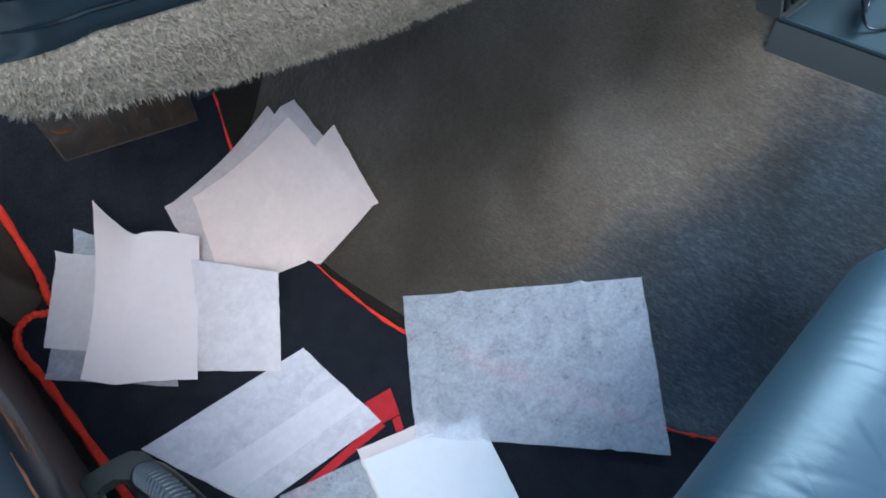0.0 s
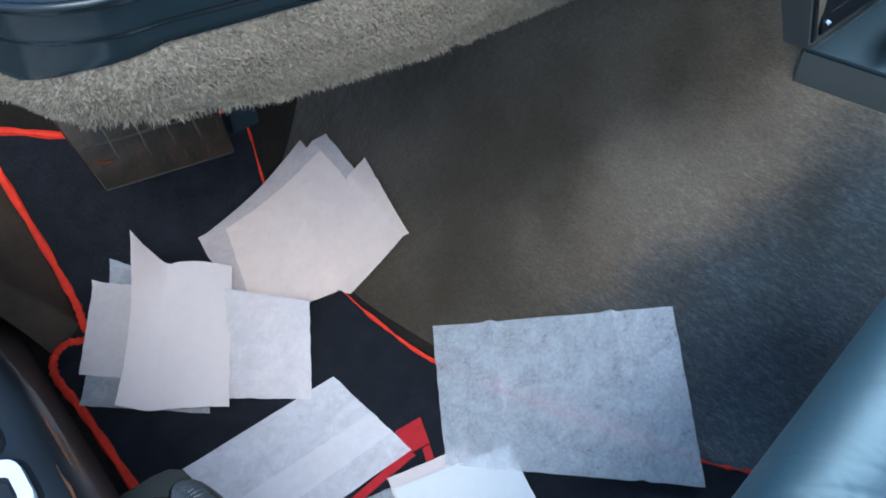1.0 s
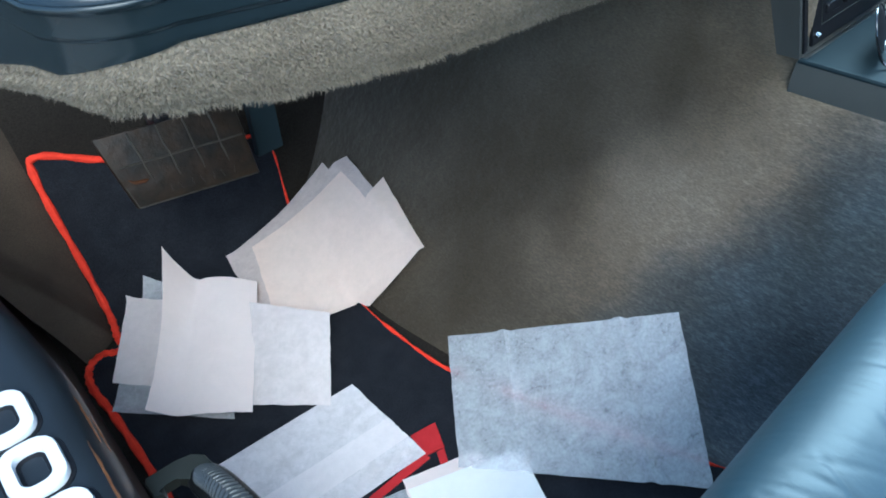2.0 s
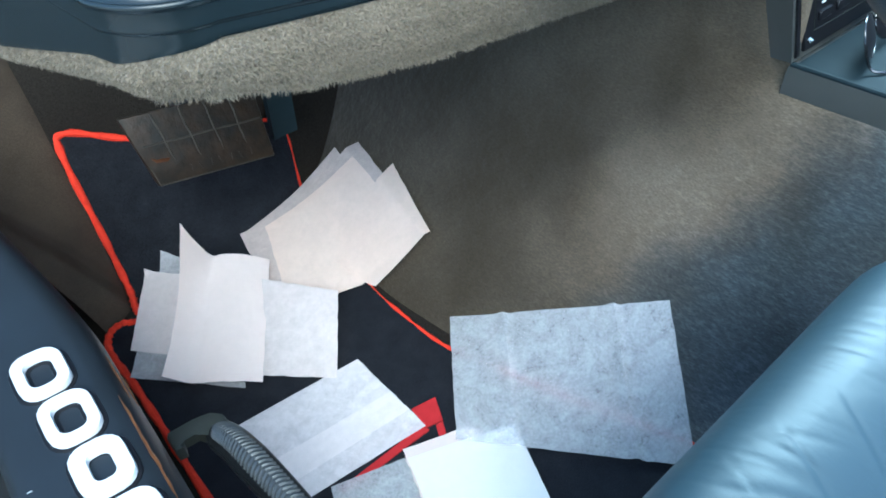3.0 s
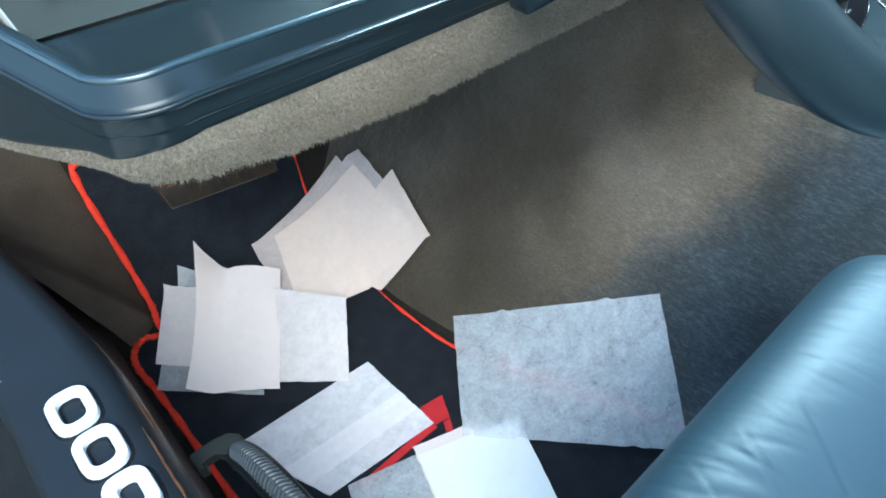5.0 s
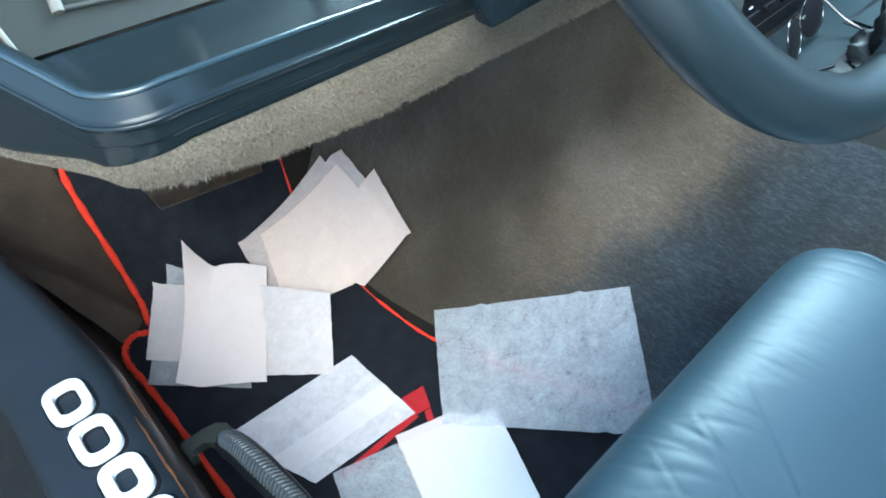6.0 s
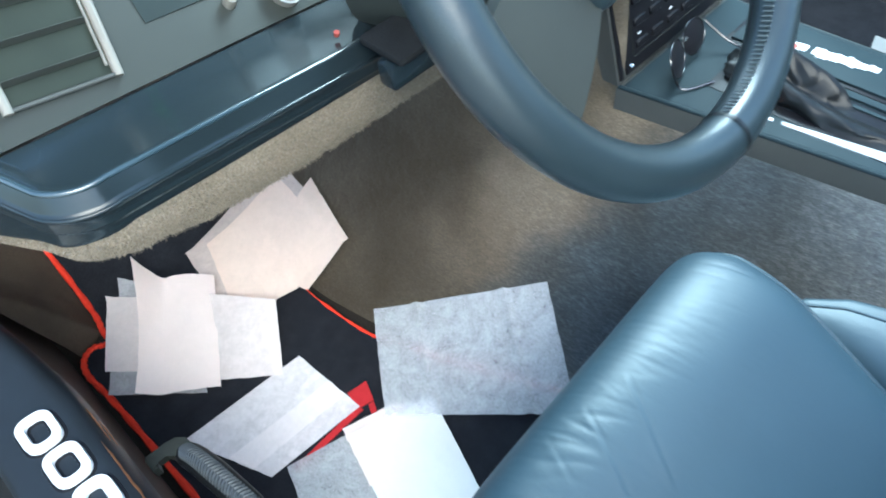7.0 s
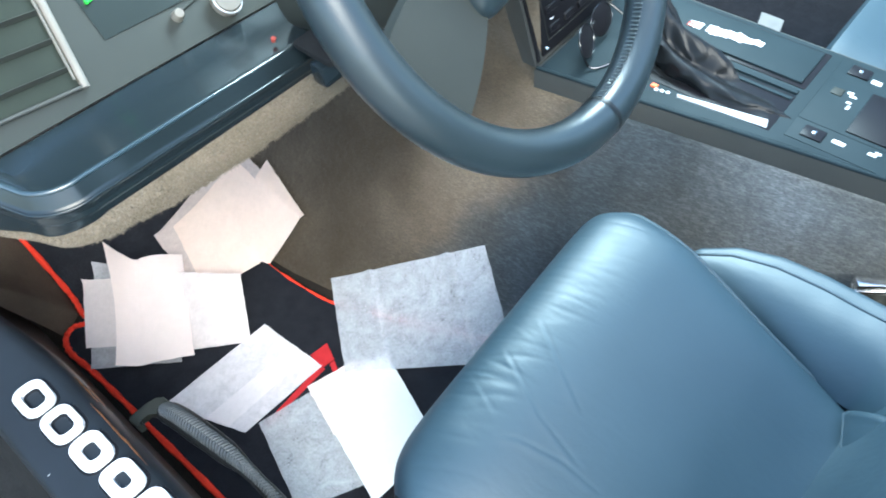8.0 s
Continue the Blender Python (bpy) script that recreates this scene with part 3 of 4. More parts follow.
def sill_top(u, v):
    """v runs across the section, u along the opening; ahead of the shapes the plate draws out towards the hinge."""
    k = v * (len(SILL_SECTION) - 1)
    i = min(int(k), len(SILL_SECTION) - 2)
    p = SILL_SECTION[i].lerp(SILL_SECTION[i + 1], k - i)
    y = -1.0 + 1.45 * u
    return Vector((p.x - 0.21 * max(0.0, y + 0.02) ** 1.25, y, p.z))


part("plate", surf(sill_top, 120, 50), SILL, sill)


def copper_line(y0, y1, v, r, seed):
    """A copper-brown line along the rolled edge, uneven and tapering out: orange reflection and scuffing put into
    colour.
    """
    pts = [sill_top((y0 + (y1 - y0) * i / 24 + 1.0) / 1.45, v + 0.012 * noise.noise(Vector((i * 0.35, seed, 0)))) + Vector((0.0002, 0, 0.0002)) for i in range(25)]
    part("copper_streak", tube(pts, lambda t: r * (0.35 + math.sin(math.pi * t)) * (0.75 + 0.5 * noise.noise(Vector((t * 9, seed, 3)))), 6), BRASS, sill, "copper-brown edge streak, reflection and scuffing put into colour")


for y0, y1, v, r, seed in ((-0.040, -0.079, 0.23, 0.0007, 1), (-0.052, -0.082, 0.17, 0.0006, 2), (-0.080, -0.165, 0.33, 0.0009, 3), (-0.21, -0.30, 0.32, 0.0008, 4)):
    copper_line(y0, y1, v, r, seed)
random.seed(21)
for x, y in ((-0.352, 0.046), (-0.349, 0.052), (-0.356, 0.018), (-0.358, -0.11)):
    turn = pose(x - 0.21 * max(0.0, y + 0.02) ** 1.25, y, 0.2501, 0, 0, random.uniform(-25, 15))
    part("scuff", rbox((-0.0013, -0.0002, -0.0005), (0.0013, 0.0002, 0.0001), 0.00005, 1, m=turn), PALE, sill, "pale scuff mark")


def ring(cx, cy, w, h, stroke, z0, z1, shear=0.0):
    """A raised rounded frame."""
    def outline(a, b, r):
        pts = []
        for sx, sy, st in ((1, 1, 0), (-1, 1, 90), (-1, -1, 180), (1, -1, 270)):
            for k in range(5):
                t = radians(st + k * 22.5)
                pts.append((sx * (a - r) + r * math.cos(t), sy * (b - r) + r * math.sin(t)))
        return pts
    o, i = outline(w / 2, h / 2, min(w, h) * 0.36), outline(w / 2 - stroke, h / 2 - stroke, min(w, h) * 0.36 - stroke * 0.7)
    bm = bmesh.new()
    loops = [[bm.verts.new((cx + x, cy + y + shear * x, z)) for x, y in pts] for pts, z in ((o, z0), (o, z1 - 0.0006), ([(x * 0.98, y * 0.98) for x, y in o], z1), ([(x * 1.03, y * 1.03) for x, y in i], z1), (i, z1 - 0.0006), (i, z0))]
    n = len(o)
    for a, b in zip(loops, loops[1:]):
        for k in range(n):
            bm.faces.new((a[k], a[(k + 1) % n], b[(k + 1) % n], b[k]))
    return bm


def sill_x(y):
    return -0.3295 + 0.075 * (-0.041 - y)


for k in range(8):
    y = -0.041 - 0.0405 * k
    x = sill_x(y)
    wide = (0.0066, 0.0066, 0.0084, 0.0092, 0.0080, 0.0088, 0.0088, 0.0080)[k]
    # black frame on the plate, painted as the shade in a recess
    part("recess_shade", ring(x, y, 0.0335, 0.0400, 0.0115, 0.2490, 0.2502, -0.08), BLACK, sill)
    part("raised_shape", ring(x, y, 0.0285, 0.0355, wide, 0.2495, 0.2545, -0.08), WHITE, sill, "raised white rounded shape")

# ---- parking brake lever ----
lever = thing("parking_brake_lever", (-0.262, -0.15, 0.0), "black braided-leather parking brake lever beside the sill", "brake lever")
grip = smooth_path([(-0.2625, -0.093, 0.182), (-0.2580, -0.112, 0.1865), (-0.2535, -0.145, 0.1875), (-0.2495, -0.178, 0.184), (-0.2478, -0.205, 0.174), (-0.2480, -0.235, 0.152), (-0.2490, -0.27, 0.115), (-0.2500, -0.31, 0.05), (-0.25, -0.33, 0.0)], 8)


def grip_r(t):
    return lerp([(0.0, 0.0088), (0.06, 0.0108), (0.20, 0.0118), (0.36, 0.0108), (0.46, 0.0072), (0.52, 0.0064), (0.60, 0.0074), (1.0, 0.0070)], t)


grip_body = part("grip", tube(grip, grip_r, 18, squash=0.9), BOOT, lever, "black leather grip, necked towards its pivot")
for k in range(54):
    t = 2 + k * 0.76
    i = int(t)
    if i + 1 >= len(grip):
        break
    r = grip_r(t / (len(grip) - 1))
    d = (grip[i + 1] - grip[i - 1]).normalized()
    side = d.cross(Vector((0, 0, 1))).normalized()
    top = side.cross(d).normalized()
    c = grip[i].lerp(grip[i + 1], t - i)
    for sgn in (-1, 1):
        arc = [c + r * 1.01 * (math.sin(a) * sgn * side + 0.9 * math.cos(a) * top) + d * (0.0042 * q) for q, a in ((0.0, -0.12), (0.4, 0.22), (0.75, 0.5), (1.0, 0.72))]
        part("braid", tube(arc, lambda q: 0.0018 * (1.05 - 0.45 * abs(2 * q - 0.8)), 6), BRAID, grip_body)
part("seam", tube([grip[i] + 0.98 * grip_r(i / (len(grip) - 1)) * (0.93 * (grip[i + 1] - grip[i - 1]).normalized().cross(Vector((0, 0, 1))).normalized() + Vector((0, 0, 0.33))) for i in range(2, 34)], 0.0009, 6), BOOT, grip_body)
hook = [(-0.2525, -0.0985), (-0.2545, -0.0855), (-0.2600, -0.0800), (-0.2700, -0.0775), (-0.2880, -0.0765), (-0.2900, -0.0800), (-0.2895, -0.0925), (-0.2840, -0.0935), (-0.2825, -0.0870), (-0.2735, -0.0875), (-0.2690, -0.0950), (-0.2650, -0.1020)]
part("end_bracket", prism(hook, 0.1775, 0.1895, 0.0024), TRIM, lever, "charcoal hooked end bracket")

# ---- pedals ----
brake = thing("brake_pedal", (-0.118, 0.235, 0.0), "wide worn brown-black rubber brake pedal with raised ribs", "pedal")


def pad_pt(u, v, h=0.0):
    return Vector((-0.177 + 0.120 * u - 0.008 * v + 0.012 * u * v, 0.230 - 0.012 * u + 0.030 * v - h * 0.8, 0.134 - 0.015 * u + 0.068 * v + h * 0.45))


bm = bmesh.new()
pv = [bm.verts.new(pad_pt(u, v, h)) for h in (0.0, -0.010) for u, v in ((0, 0), (1, 0), (1, 1), (0, 1))]
for f in ((0, 1, 2, 3), (7, 6, 5, 4), (0, 4, 5, 1), (1, 5, 6, 2), (2, 6, 7, 3), (3, 7, 4, 0)):
    bm.faces.new([pv[i] for i in f])
bmesh.ops.bevel(bm, geom=list(bm.edges), offset=0.002, segments=2, profile=0.5, affect="EDGES")
pad = part("pad", bm, RUBBER, brake)
for u in (0.22, 0.42, 0.61, 0.80):
    part("rib", tube([pad_pt(u + 0.004 * math.sin(k * 1.7 + u * 9), 0.28 + 0.115 * k, 0.0003) for k in range(7)], lambda t: 0.0011 * min(1.0, 0.3 + 4 * t), 6), RIB, pad)
part("rib", tube([pad_pt(0.05 + 0.155 * k, 0.57 + 0.006 * math.sin(k * 2.3), 0.0003) for k in range(7)], 0.0010, 6), RIB, pad)
# paler line round the pad's lower rim
part("rim_line", tube([pad_pt(0.015, 0.30, 0.0003), pad_pt(0.012, 0.02, 0.0003), pad_pt(0.10, 0.012, 0.0003), pad_pt(0.985, 0.012, 0.0003)], 0.0007, 6), RIB, pad, "paler lower rim line of the pad")
for k in range(7):
    u = 0.30 + 0.085 * k
    part("embossed_bar", tube([pad_pt(u, 0.10, 0.0002), pad_pt(u + 0.012 * (-1) ** k, 0.20, 0.0002)], 0.0006, 6), RUBBER, pad)
# small orange-brown patch low on the pad's left
part("orange_spot", tube([pad_pt(0.055, 0.40, -0.0006), pad_pt(0.085, 0.345, -0.0004), pad_pt(0.16, 0.335, -0.0004), pad_pt(0.19, 0.345, -0.0007)], lambda t: 0.0015 * (0.4 + math.sin(math.pi * t)), 8), ORANGE_BROWN, pad, "orange-brown patch")
part("arm", rbox((-0.13, 0.255, 0.17), (-0.11, 0.28, 0.46), 0.003), BLACK, brake)
gas = thing("accelerator_pedal", (0.0, 0.27, 0.0), "narrow black accelerator pedal beside the tunnel", "pedal")
part("pad", surf(lambda u, v: (-0.035 + 0.030 * u + 0.012 * v, 0.275 + 0.02 * v, 0.10 + 0.12 * v), 4, 8, thick=0.010), SATIN, gas)
part("arm", tube(smooth_path([(-0.005, 0.30, 0.20), (0.015, 0.30, 0.27), (0.02, 0.29, 0.46)], 5), 0.006, 8), BLACK, gas)

# ---- dashboard ----
dash = thing("dashboard", (0.0, 0.0, 0.47), "dark blue-grey plastic dashboard with a carpeted lower edge", "dashboard")
XC, YC, ZC = -0.205, -0.124, 0.4857   # where the straight front edge meets the rounded corner
SLANT, FALL, RC, TURN = 0.133, -0.195, 0.0307, 1.235


def edge_line():
    """Stations round the top edge: place, outward direction and distance from the corner (negative along the door side)."""
    d = Vector((-1, -SLANT)).normalized()
    n = Vector((d.y, -d.x))
    out = [(Vector((XC + c, YC + SLANT * c, ZC + FALL * c)), Vector((-n.x, -n.y, 0)), c) for c in (0.54 - 0.03 * i for i in range(18))]
    centre = Vector((XC, YC)) + RC * n
    for i in range(15):
        a = TURN * i / 14
        o = d * math.sin(a) - n * math.cos(a)
        p = centre + RC * o
        out.append((Vector((p.x, p.y, ZC + 0.057 * RC * a)), Vector((o.x, o.y, 0)), -RC * a))
    end, o, c = out[-1]
    side = d * math.cos(TURN) + n * math.sin(TURN)
    return out + [(end + Vector((side.x, side.y, 0.40)) * 0.012 * i, o, c - 0.012 * i) for i in range(1, 11)]


EDGE = edge_line()


def dash_sweep(profile, stations=EDGE):
    """Sweeps a profile of (out, drop) points round the dash edge; drop may be a function of the distance from the corner."""
    bm = bmesh.new()
    rows = [[bm.verts.new(p + o * nrm - Vector((0, 0, d(c) if callable(d) else d))) for o, d in profile] for p, nrm, c in stations]
    for a, b in zip(rows, rows[1:]):
        for i in range(len(profile) - 1):
            bm.faces.new((a[i], a[i + 1], b[i + 1], b[i]))
    return bm


def lip_drop(c):
    return lerp([(-0.16, 0.092), (-0.10, 0.068), (-0.05, 0.041), (-0.02, 0.0325), (0.0, 0.030), (0.06, 0.0300), (0.30, 0.026)], c)


def strip_drop(c):
    return lerp([(-0.16, 0.106), (-0.11, 0.086), (-0.05, 0.063), (-0.02, 0.060), (0.05, 0.073), (0.13, 0.079), (0.25, 0.077)], c)


crown = [(0.0035 * math.sin(radians(a)) - 0.0015, 0.0035 - 0.0035 * math.cos(radians(a)) - 0.0008) for a in range(0, 61, 10)]
moulding = part("edge_moulding", dash_sweep([(-0.007, 0.0016), (-0.0045, 0.0004)] + crown + [(0.0052, 0.0095), (0.0060, 0.0108), (0.0070, 0.0114), (0.0080, 0.0122), (0.0084, 0.0134), (0.0078, 0.0146), (0.0073, 0.0156),
                                                             (0.0078, 0.0215), (0.0077, 0.0226), (0.0068, 0.0238), (0.0064, 0.0250), (0.0066, lambda c: lip_drop(c) - 0.003), (0.0055, lambda c: lip_drop(c) + 0.0006), (0.003, lambda c: lip_drop(c) + 0.0015), (-0.006, lambda c: lip_drop(c) + 0.0015)]),
                PLASTIC, dash, "glossy moulded lower edge")
# bead added along the edge, its highlight helped by a paler colour
part("edge_bead", tube([p + Vector((0, 0, -0.0001)) for p, nrm, c in EDGE if c < 0.155], lambda t: 0.0019 * min(1.0, 0.35 + 9 * t), 10), GLOSS, moulding, "bright edge line, a paler bead added for the highlight")
part("edge_bead", tube([p + 0.0072 * nrm - Vector((0, 0, 0.0128)) for p, nrm, c in EDGE if c < 0.36], 0.0014, 10), PLASTIC, moulding)
strip = part("carpet_strip", dash_sweep([(0.004, lambda c: lip_drop(c) - 0.002), (0.0055, lambda c: lip_drop(c) * 0.7 + strip_drop(c) * 0.3), (0.001, lambda c: lip_drop(c) * 0.35 + strip_drop(c) * 0.65),
                                         (-0.007, lambda c: strip_drop(c) * 0.93 + lip_drop(c) * 0.07), (-0.013, strip_drop), (-0.022, lambda c: strip_drop(c) + 0.001), (-0.05, lambda c: strip_drop(c) - 0.010)]), BEIGE_PILE, dash, "beige carpet strip with fuzzy pile")


def strip_place(k, t):
    """A point on the strip and the way its pile stands; t runs from the lip down to the lower edge."""
    i = min(int(k), len(EDGE) - 2)
    f = k - i
    (pa, na, ca), (pb, nb, cb) = EDGE[i], EDGE[i + 1]
    p, nrm, c = pa.lerp(pb, f), na.lerp(nb, f), ca + (cb - ca) * f
    out = lerp([(0, 0.004), (0.3, 0.0055), (0.65, 0.001), (0.93, -0.007), (1.0, -0.013)], t)
    return p + nrm * out - Vector((0, 0, lip_drop(c) * (1 - t) + strip_drop(c) * t)), (nrm + Vector((0, 0, -0.9 * t))).normalized()


random.seed(11)
SPREAD = [0.0]
for (pa, _, _), (pb, _, _) in zip(EDGE, EDGE[1:]):
    SPREAD.append(SPREAD[-1] + (pb - pa).length)


def anywhere():
    """A station number, even along the edge."""
    d = random.uniform(0.12, SPREAD[-1])
    i = max(j for j in range(len(SPREAD) - 1) if SPREAD[j] <= d)
    return i + (d - SPREAD[i]) / (SPREAD[i + 1] - SPREAD[i])


pile([strip_place(anywhere(), random.random() ** 0.8) for _ in range(76000)], 0.0021, 0.00030, BEIGE_PILE, strip, "strip_fuzz", 0.75)
fringe = []
for _ in range(420):
    k = anywhere()
    for _ in range(16):
        fringe.append(strip_place(max(0.0, min(len(EDGE) - 1.01, k + random.gauss(0, 0.05))), random.uniform(0.9, 1.0)))
pile(fringe, 0.0044, 0.00026, BEIGE_PILE, strip, "strip_fringe", 0.8)


def bezel(x, d, h=0.0):
    """The sloping instrument face: x across, d up the slope from its lower edge, h proud of it."""
    return Vector((x, -0.070 + SLANT * (x + 0.246) + d - 0.7 * h, 0.492 - 0.18 * (x + 0.246) + d + 0.7 * h))


def panel_rim(u):
    """The inner border of the moulding, from the door side round the corner and along the front."""
    k = (1 - u) * (len(EDGE) - 7)
    i = min(int(k), len(EDGE) - 2)
    p, nrm = EDGE[i][0].lerp(EDGE[i + 1][0], k - i), EDGE[i][1].lerp(EDGE[i + 1][1], k - i)
    return p - nrm * 0.0042 - Vector((0, 0, 0.0006))


def lower_panel(u, v):
    p = panel_rim(u)
    q = bezel(max(p.x, -0.2515), -0.0005)
    q.z -= 0.0012
    w = p.lerp(q, v)
    w.z -= 0.0022 * math.sin(math.pi * v) * min(1.0, (p - q).length / 0.03)
    return w


part("lower_panel", surf(lower_panel, 120, 14), PLASTIC, dash, "dark blue-grey lower dash panel")
part("bezel_panel", surf(lambda u, v: bezel(-0.2465 + u * 0.62 - 0.012 * v, 0.16 * v), 40, 24, thick=0.006), TRIM, dash, "satin grey instrument bezel")
# pale tube puts the highlight along the bezel's left edge into colour
part("bezel_edge", tube([bezel(-0.2455, 0.001, 0.0004), bezel(-0.262, 0.16, 0.0004)], 0.0016, 8), VENT_BAR, dash, "pale bezel edge line, its highlight put into the colour")
part("dash_top", surf(lambda u, v: (-0.27 + u * 1.24, 0.09 + v * 0.35, 0.62 + 0.03 * math.sin(v * 3.1)), 6, 6), TRIM, dash)

# air outlet at the door end
def vent_pt(u, d, h=0.0):
    """u runs from the left border to the right one, which leans with the slope."""
    return bezel(-0.2185 + 0.064 * u + (d - 0.010) * (0.30 + 0.06 * u), d + 0.0035 * (1 - u), h)


# no hollow here: the shade inside the outlet is put into this panel's colour
vent = part("vent_back", surf(lambda u, v: vent_pt(u, 0.010 + 0.13 * v, 0.0006), 8, 12), VENT_DARK, dash, "flat dark vent back, the cavity's shade in its colour")
for u in (0.0, 1.0):
    part("vent_side_bar", tube([vent_pt(u, 0.0075, 0.002), vent_pt(u, 0.14, 0.002)], 0.0030, 10, squash=0.8), VENT_BAR, vent, "pale satin vent side bar")
part("vent_inner_bar", tube([vent_pt(0.93, 0.013, 0.002), vent_pt(0.93, 0.14, 0.002)], 0.0009, 8), VENT_BAR, vent)
part("vent_bottom_bar", tube([vent_pt(0.02, 0.0085, 0.002), vent_pt(0.98, 0.0085, 0.002)], 0.0013, 8), SIDE_GREY, vent)
for k in range(7):
    d = 0.018 + k * 0.0145
    part("vent_slat", surf(lambda u, v: vent_pt(0.05 + 0.86 * u, d + 0.0016 * v, 0.0010 + 0.0036 * v), 3, 2, thick=0.0008), TRIM, vent)

GX0, GX1 = -0.121, 0.085
part("instrument_glass", surf(lambda u, v: bezel(GX0 + u * (GX1 - GX0) + 0.06 * v * 0.2, 0.023 + 0.11 * v, 0.0005 + 0.001 * math.sin(math.pi * u)), 12, 8, thick=0.002), LENS, dash, "dark green-grey instrument glass")
part("indicator_glow", tube([bezel(-0.1145, 0.0425, 0.0028), bezel(-0.1085, 0.0435, 0.0028)], 0.0017, 8), GREEN_LAMP, dash, "lit green turn indicator")
pull = part("switch_knob", tube([bezel(-0.0625, 0.017, 0.0), bezel(-0.0625, 0.017, 0.008), bezel(-0.0625, 0.017, 0.010)], lambda t: 0.0050 - 0.0016 * t, 14), VENT_BAR, dash, "small pale round pull knob")
part("knob_slot", tube([bezel(-0.058, 0.0185, 0.001), bezel(-0.034, 0.0215, 0.001)], 0.0011, 8), TRIM, dash)
dial = part("dial_knob", tube([bezel(-0.020, 0.012, 0.0), bezel(-0.020, 0.012, 0.009), bezel(-0.020, 0.012, 0.012)], lambda t: 0.0125 - 0.0025 * t, 24), VENT_BAR, dash, "round grey knob with pale rim")
part("dial_rim", tube([bezel(-0.020 + 0.0118 * math.cos(t), 0.012 + 0.0118 * 0.71 * math.sin(t), 0.0085) for t in (2 * math.pi * k / 28 for k in range(28))], 0.0009, 8, closed=True), PALE, dial)
part("indicator_lamp", tube([(-0.0195, -0.0825, 0.4505), (-0.0195, -0.0835, 0.4535)], 0.0020, 12), RED_LAMP, dash, "small red lamp")

# ---- steering column and wheel ----
column = thing("steering_column", (0.03, -0.12, 0.45), "black steering column rising through the lower dash", "steering column")
part("shroud", tube([(0.05, -0.06, 0.455), (0.062, -0.16, 0.50), (0.07, -0.215, 0.54)], lambda t: 0.045 - 0.01 * t, 20), TRIM, column)
part("lower_cover", rbox((-0.0165, -0.1450, 0.4502), (0.040, -0.1020, 0.4570), 0.003, 2), PAINT, column, "matt black lower column cover")
part("column_flange", rbox((-0.0205, -0.1395, 0.4300), (0.050, -0.1230, 0.4500), 0.003, 2), PLASTIC, dash, "stepped flange under the column")

wheel = thing("steering_wheel", (0.084, -0.233, 0.558), "black leather steering wheel with stitched rim", "steering wheel")
AL, BE, RW, RT = 0.617, 0.121, 0.1567, 0.0158
wn_ = Vector((math.sin(BE), -math.cos(AL) * math.cos(BE), math.sin(AL) * math.cos(BE)))
wu = wn_.cross(Vector((0, 0, 1))).normalized()
wv = wn_.cross(wu).normalized()
if wv.z < 0:
    wv = -wv
WC = Vector((0.0842, -0.2331, 0.5576))


def rim_pt(a, r=RW, out=0.0):
    return WC + r * (math.cos(a) * wu + math.sin(a) * wv) + out * wn_


def rim_tube(a0, a1, r, n, seg=16):
    bm = bmesh.new()
    rings = []
    for i in range(n + 1):
        a = a0 + (a1 - a0) * i / n
        d = math.cos(a) * wu + math.sin(a) * wv
        rings.append([bm.verts.new(rim_pt(a) + r * (math.cos(t) * d + math.sin(t) * wn_)) for t in (2 * math.pi * k / seg for k in range(seg))])
    for p, q in zip(rings, rings[1:]):
        for k in range(seg):
            bm.faces.new((p[k], p[(k + 1) % seg], q[(k + 1) % seg], q[k]))
    return bm


rim = part("rim", rim_tube(0, 2 * math.pi, RT, 96, 20), RIM_LEATHER, wheel)
part("hub_pad", rbox((-0.055, -0.05, -0.03), (0.055, 0.05, 0.01), 0.014, 3, m=Matrix.Translation(WC - wn_ * 0.015) @ Matrix((wu, wv, wn_)).transposed().to_4x4()), RIM_LEATHER, wheel)
SIDE = 1 if wu.x > 0 else -1
for ang in (200, 340):
    a = radians(ang) if SIDE > 0 else radians(180 - ang)
    part("spoke", surf(lambda u, v: rim_pt(a + (v - 0.5) * (1.0 - 0.55 * u), 0.03 + u * (RW - 0.03), -0.006 - 0.012 * (1 - u)), 8, 8, thick=0.010), TRIM, wheel)
SEAM = [(math.atan2(d.dot(wv), d.dot(wu))) for d in (Vector((0.080, -0.326, 0.441)) - WC,)][0]
part("seam", rim_tube(SEAM - 0.012, SEAM + 0.012, RT + 0.0007, 2, 20), BOOT, rim, "leather seam across the rim")
for k in range(36):
    a = SEAM + (0.03 + 0.026 * k) * (1 if SIDE > 0 else -1)
    d = math.cos(a) * wu + math.sin(a) * wv
    p = rim_pt(a) + (-0.95 * d + 0.3 * wn_).normalized() * (RT + 0.0003)
    tang = (-math.sin(a) * wu + math.cos(a) * wv)
    q = wn_ * 0.0035
    part("stitch", tube([p - q, p + q + tang * 0.002], 0.0007, 5), STITCH, rim)

# ---- driver's seat ----
seat = thing("driver_seat", (0.012, -0.45, 0.0), "dark blue-grey leather car seat with creased cushion and piping", "car seat")
SEAT_FIT = Matrix(((0.905, 0, 0, -0.0256), (0.0507, 0.905, 0, -0.0417), (-0.0261, 0, 0.905, 0.0949), (0, 0, 0, 1)))  # scales and shears the seat so its outline fits the camera's view


def seat_part(name, bm, parent, label="", mat=None):
    bmesh.ops.transform(bm, matrix=SEAT_FIT, verts=bm.verts)
    return part(name, bm, mat or LEATHER, parent, label)


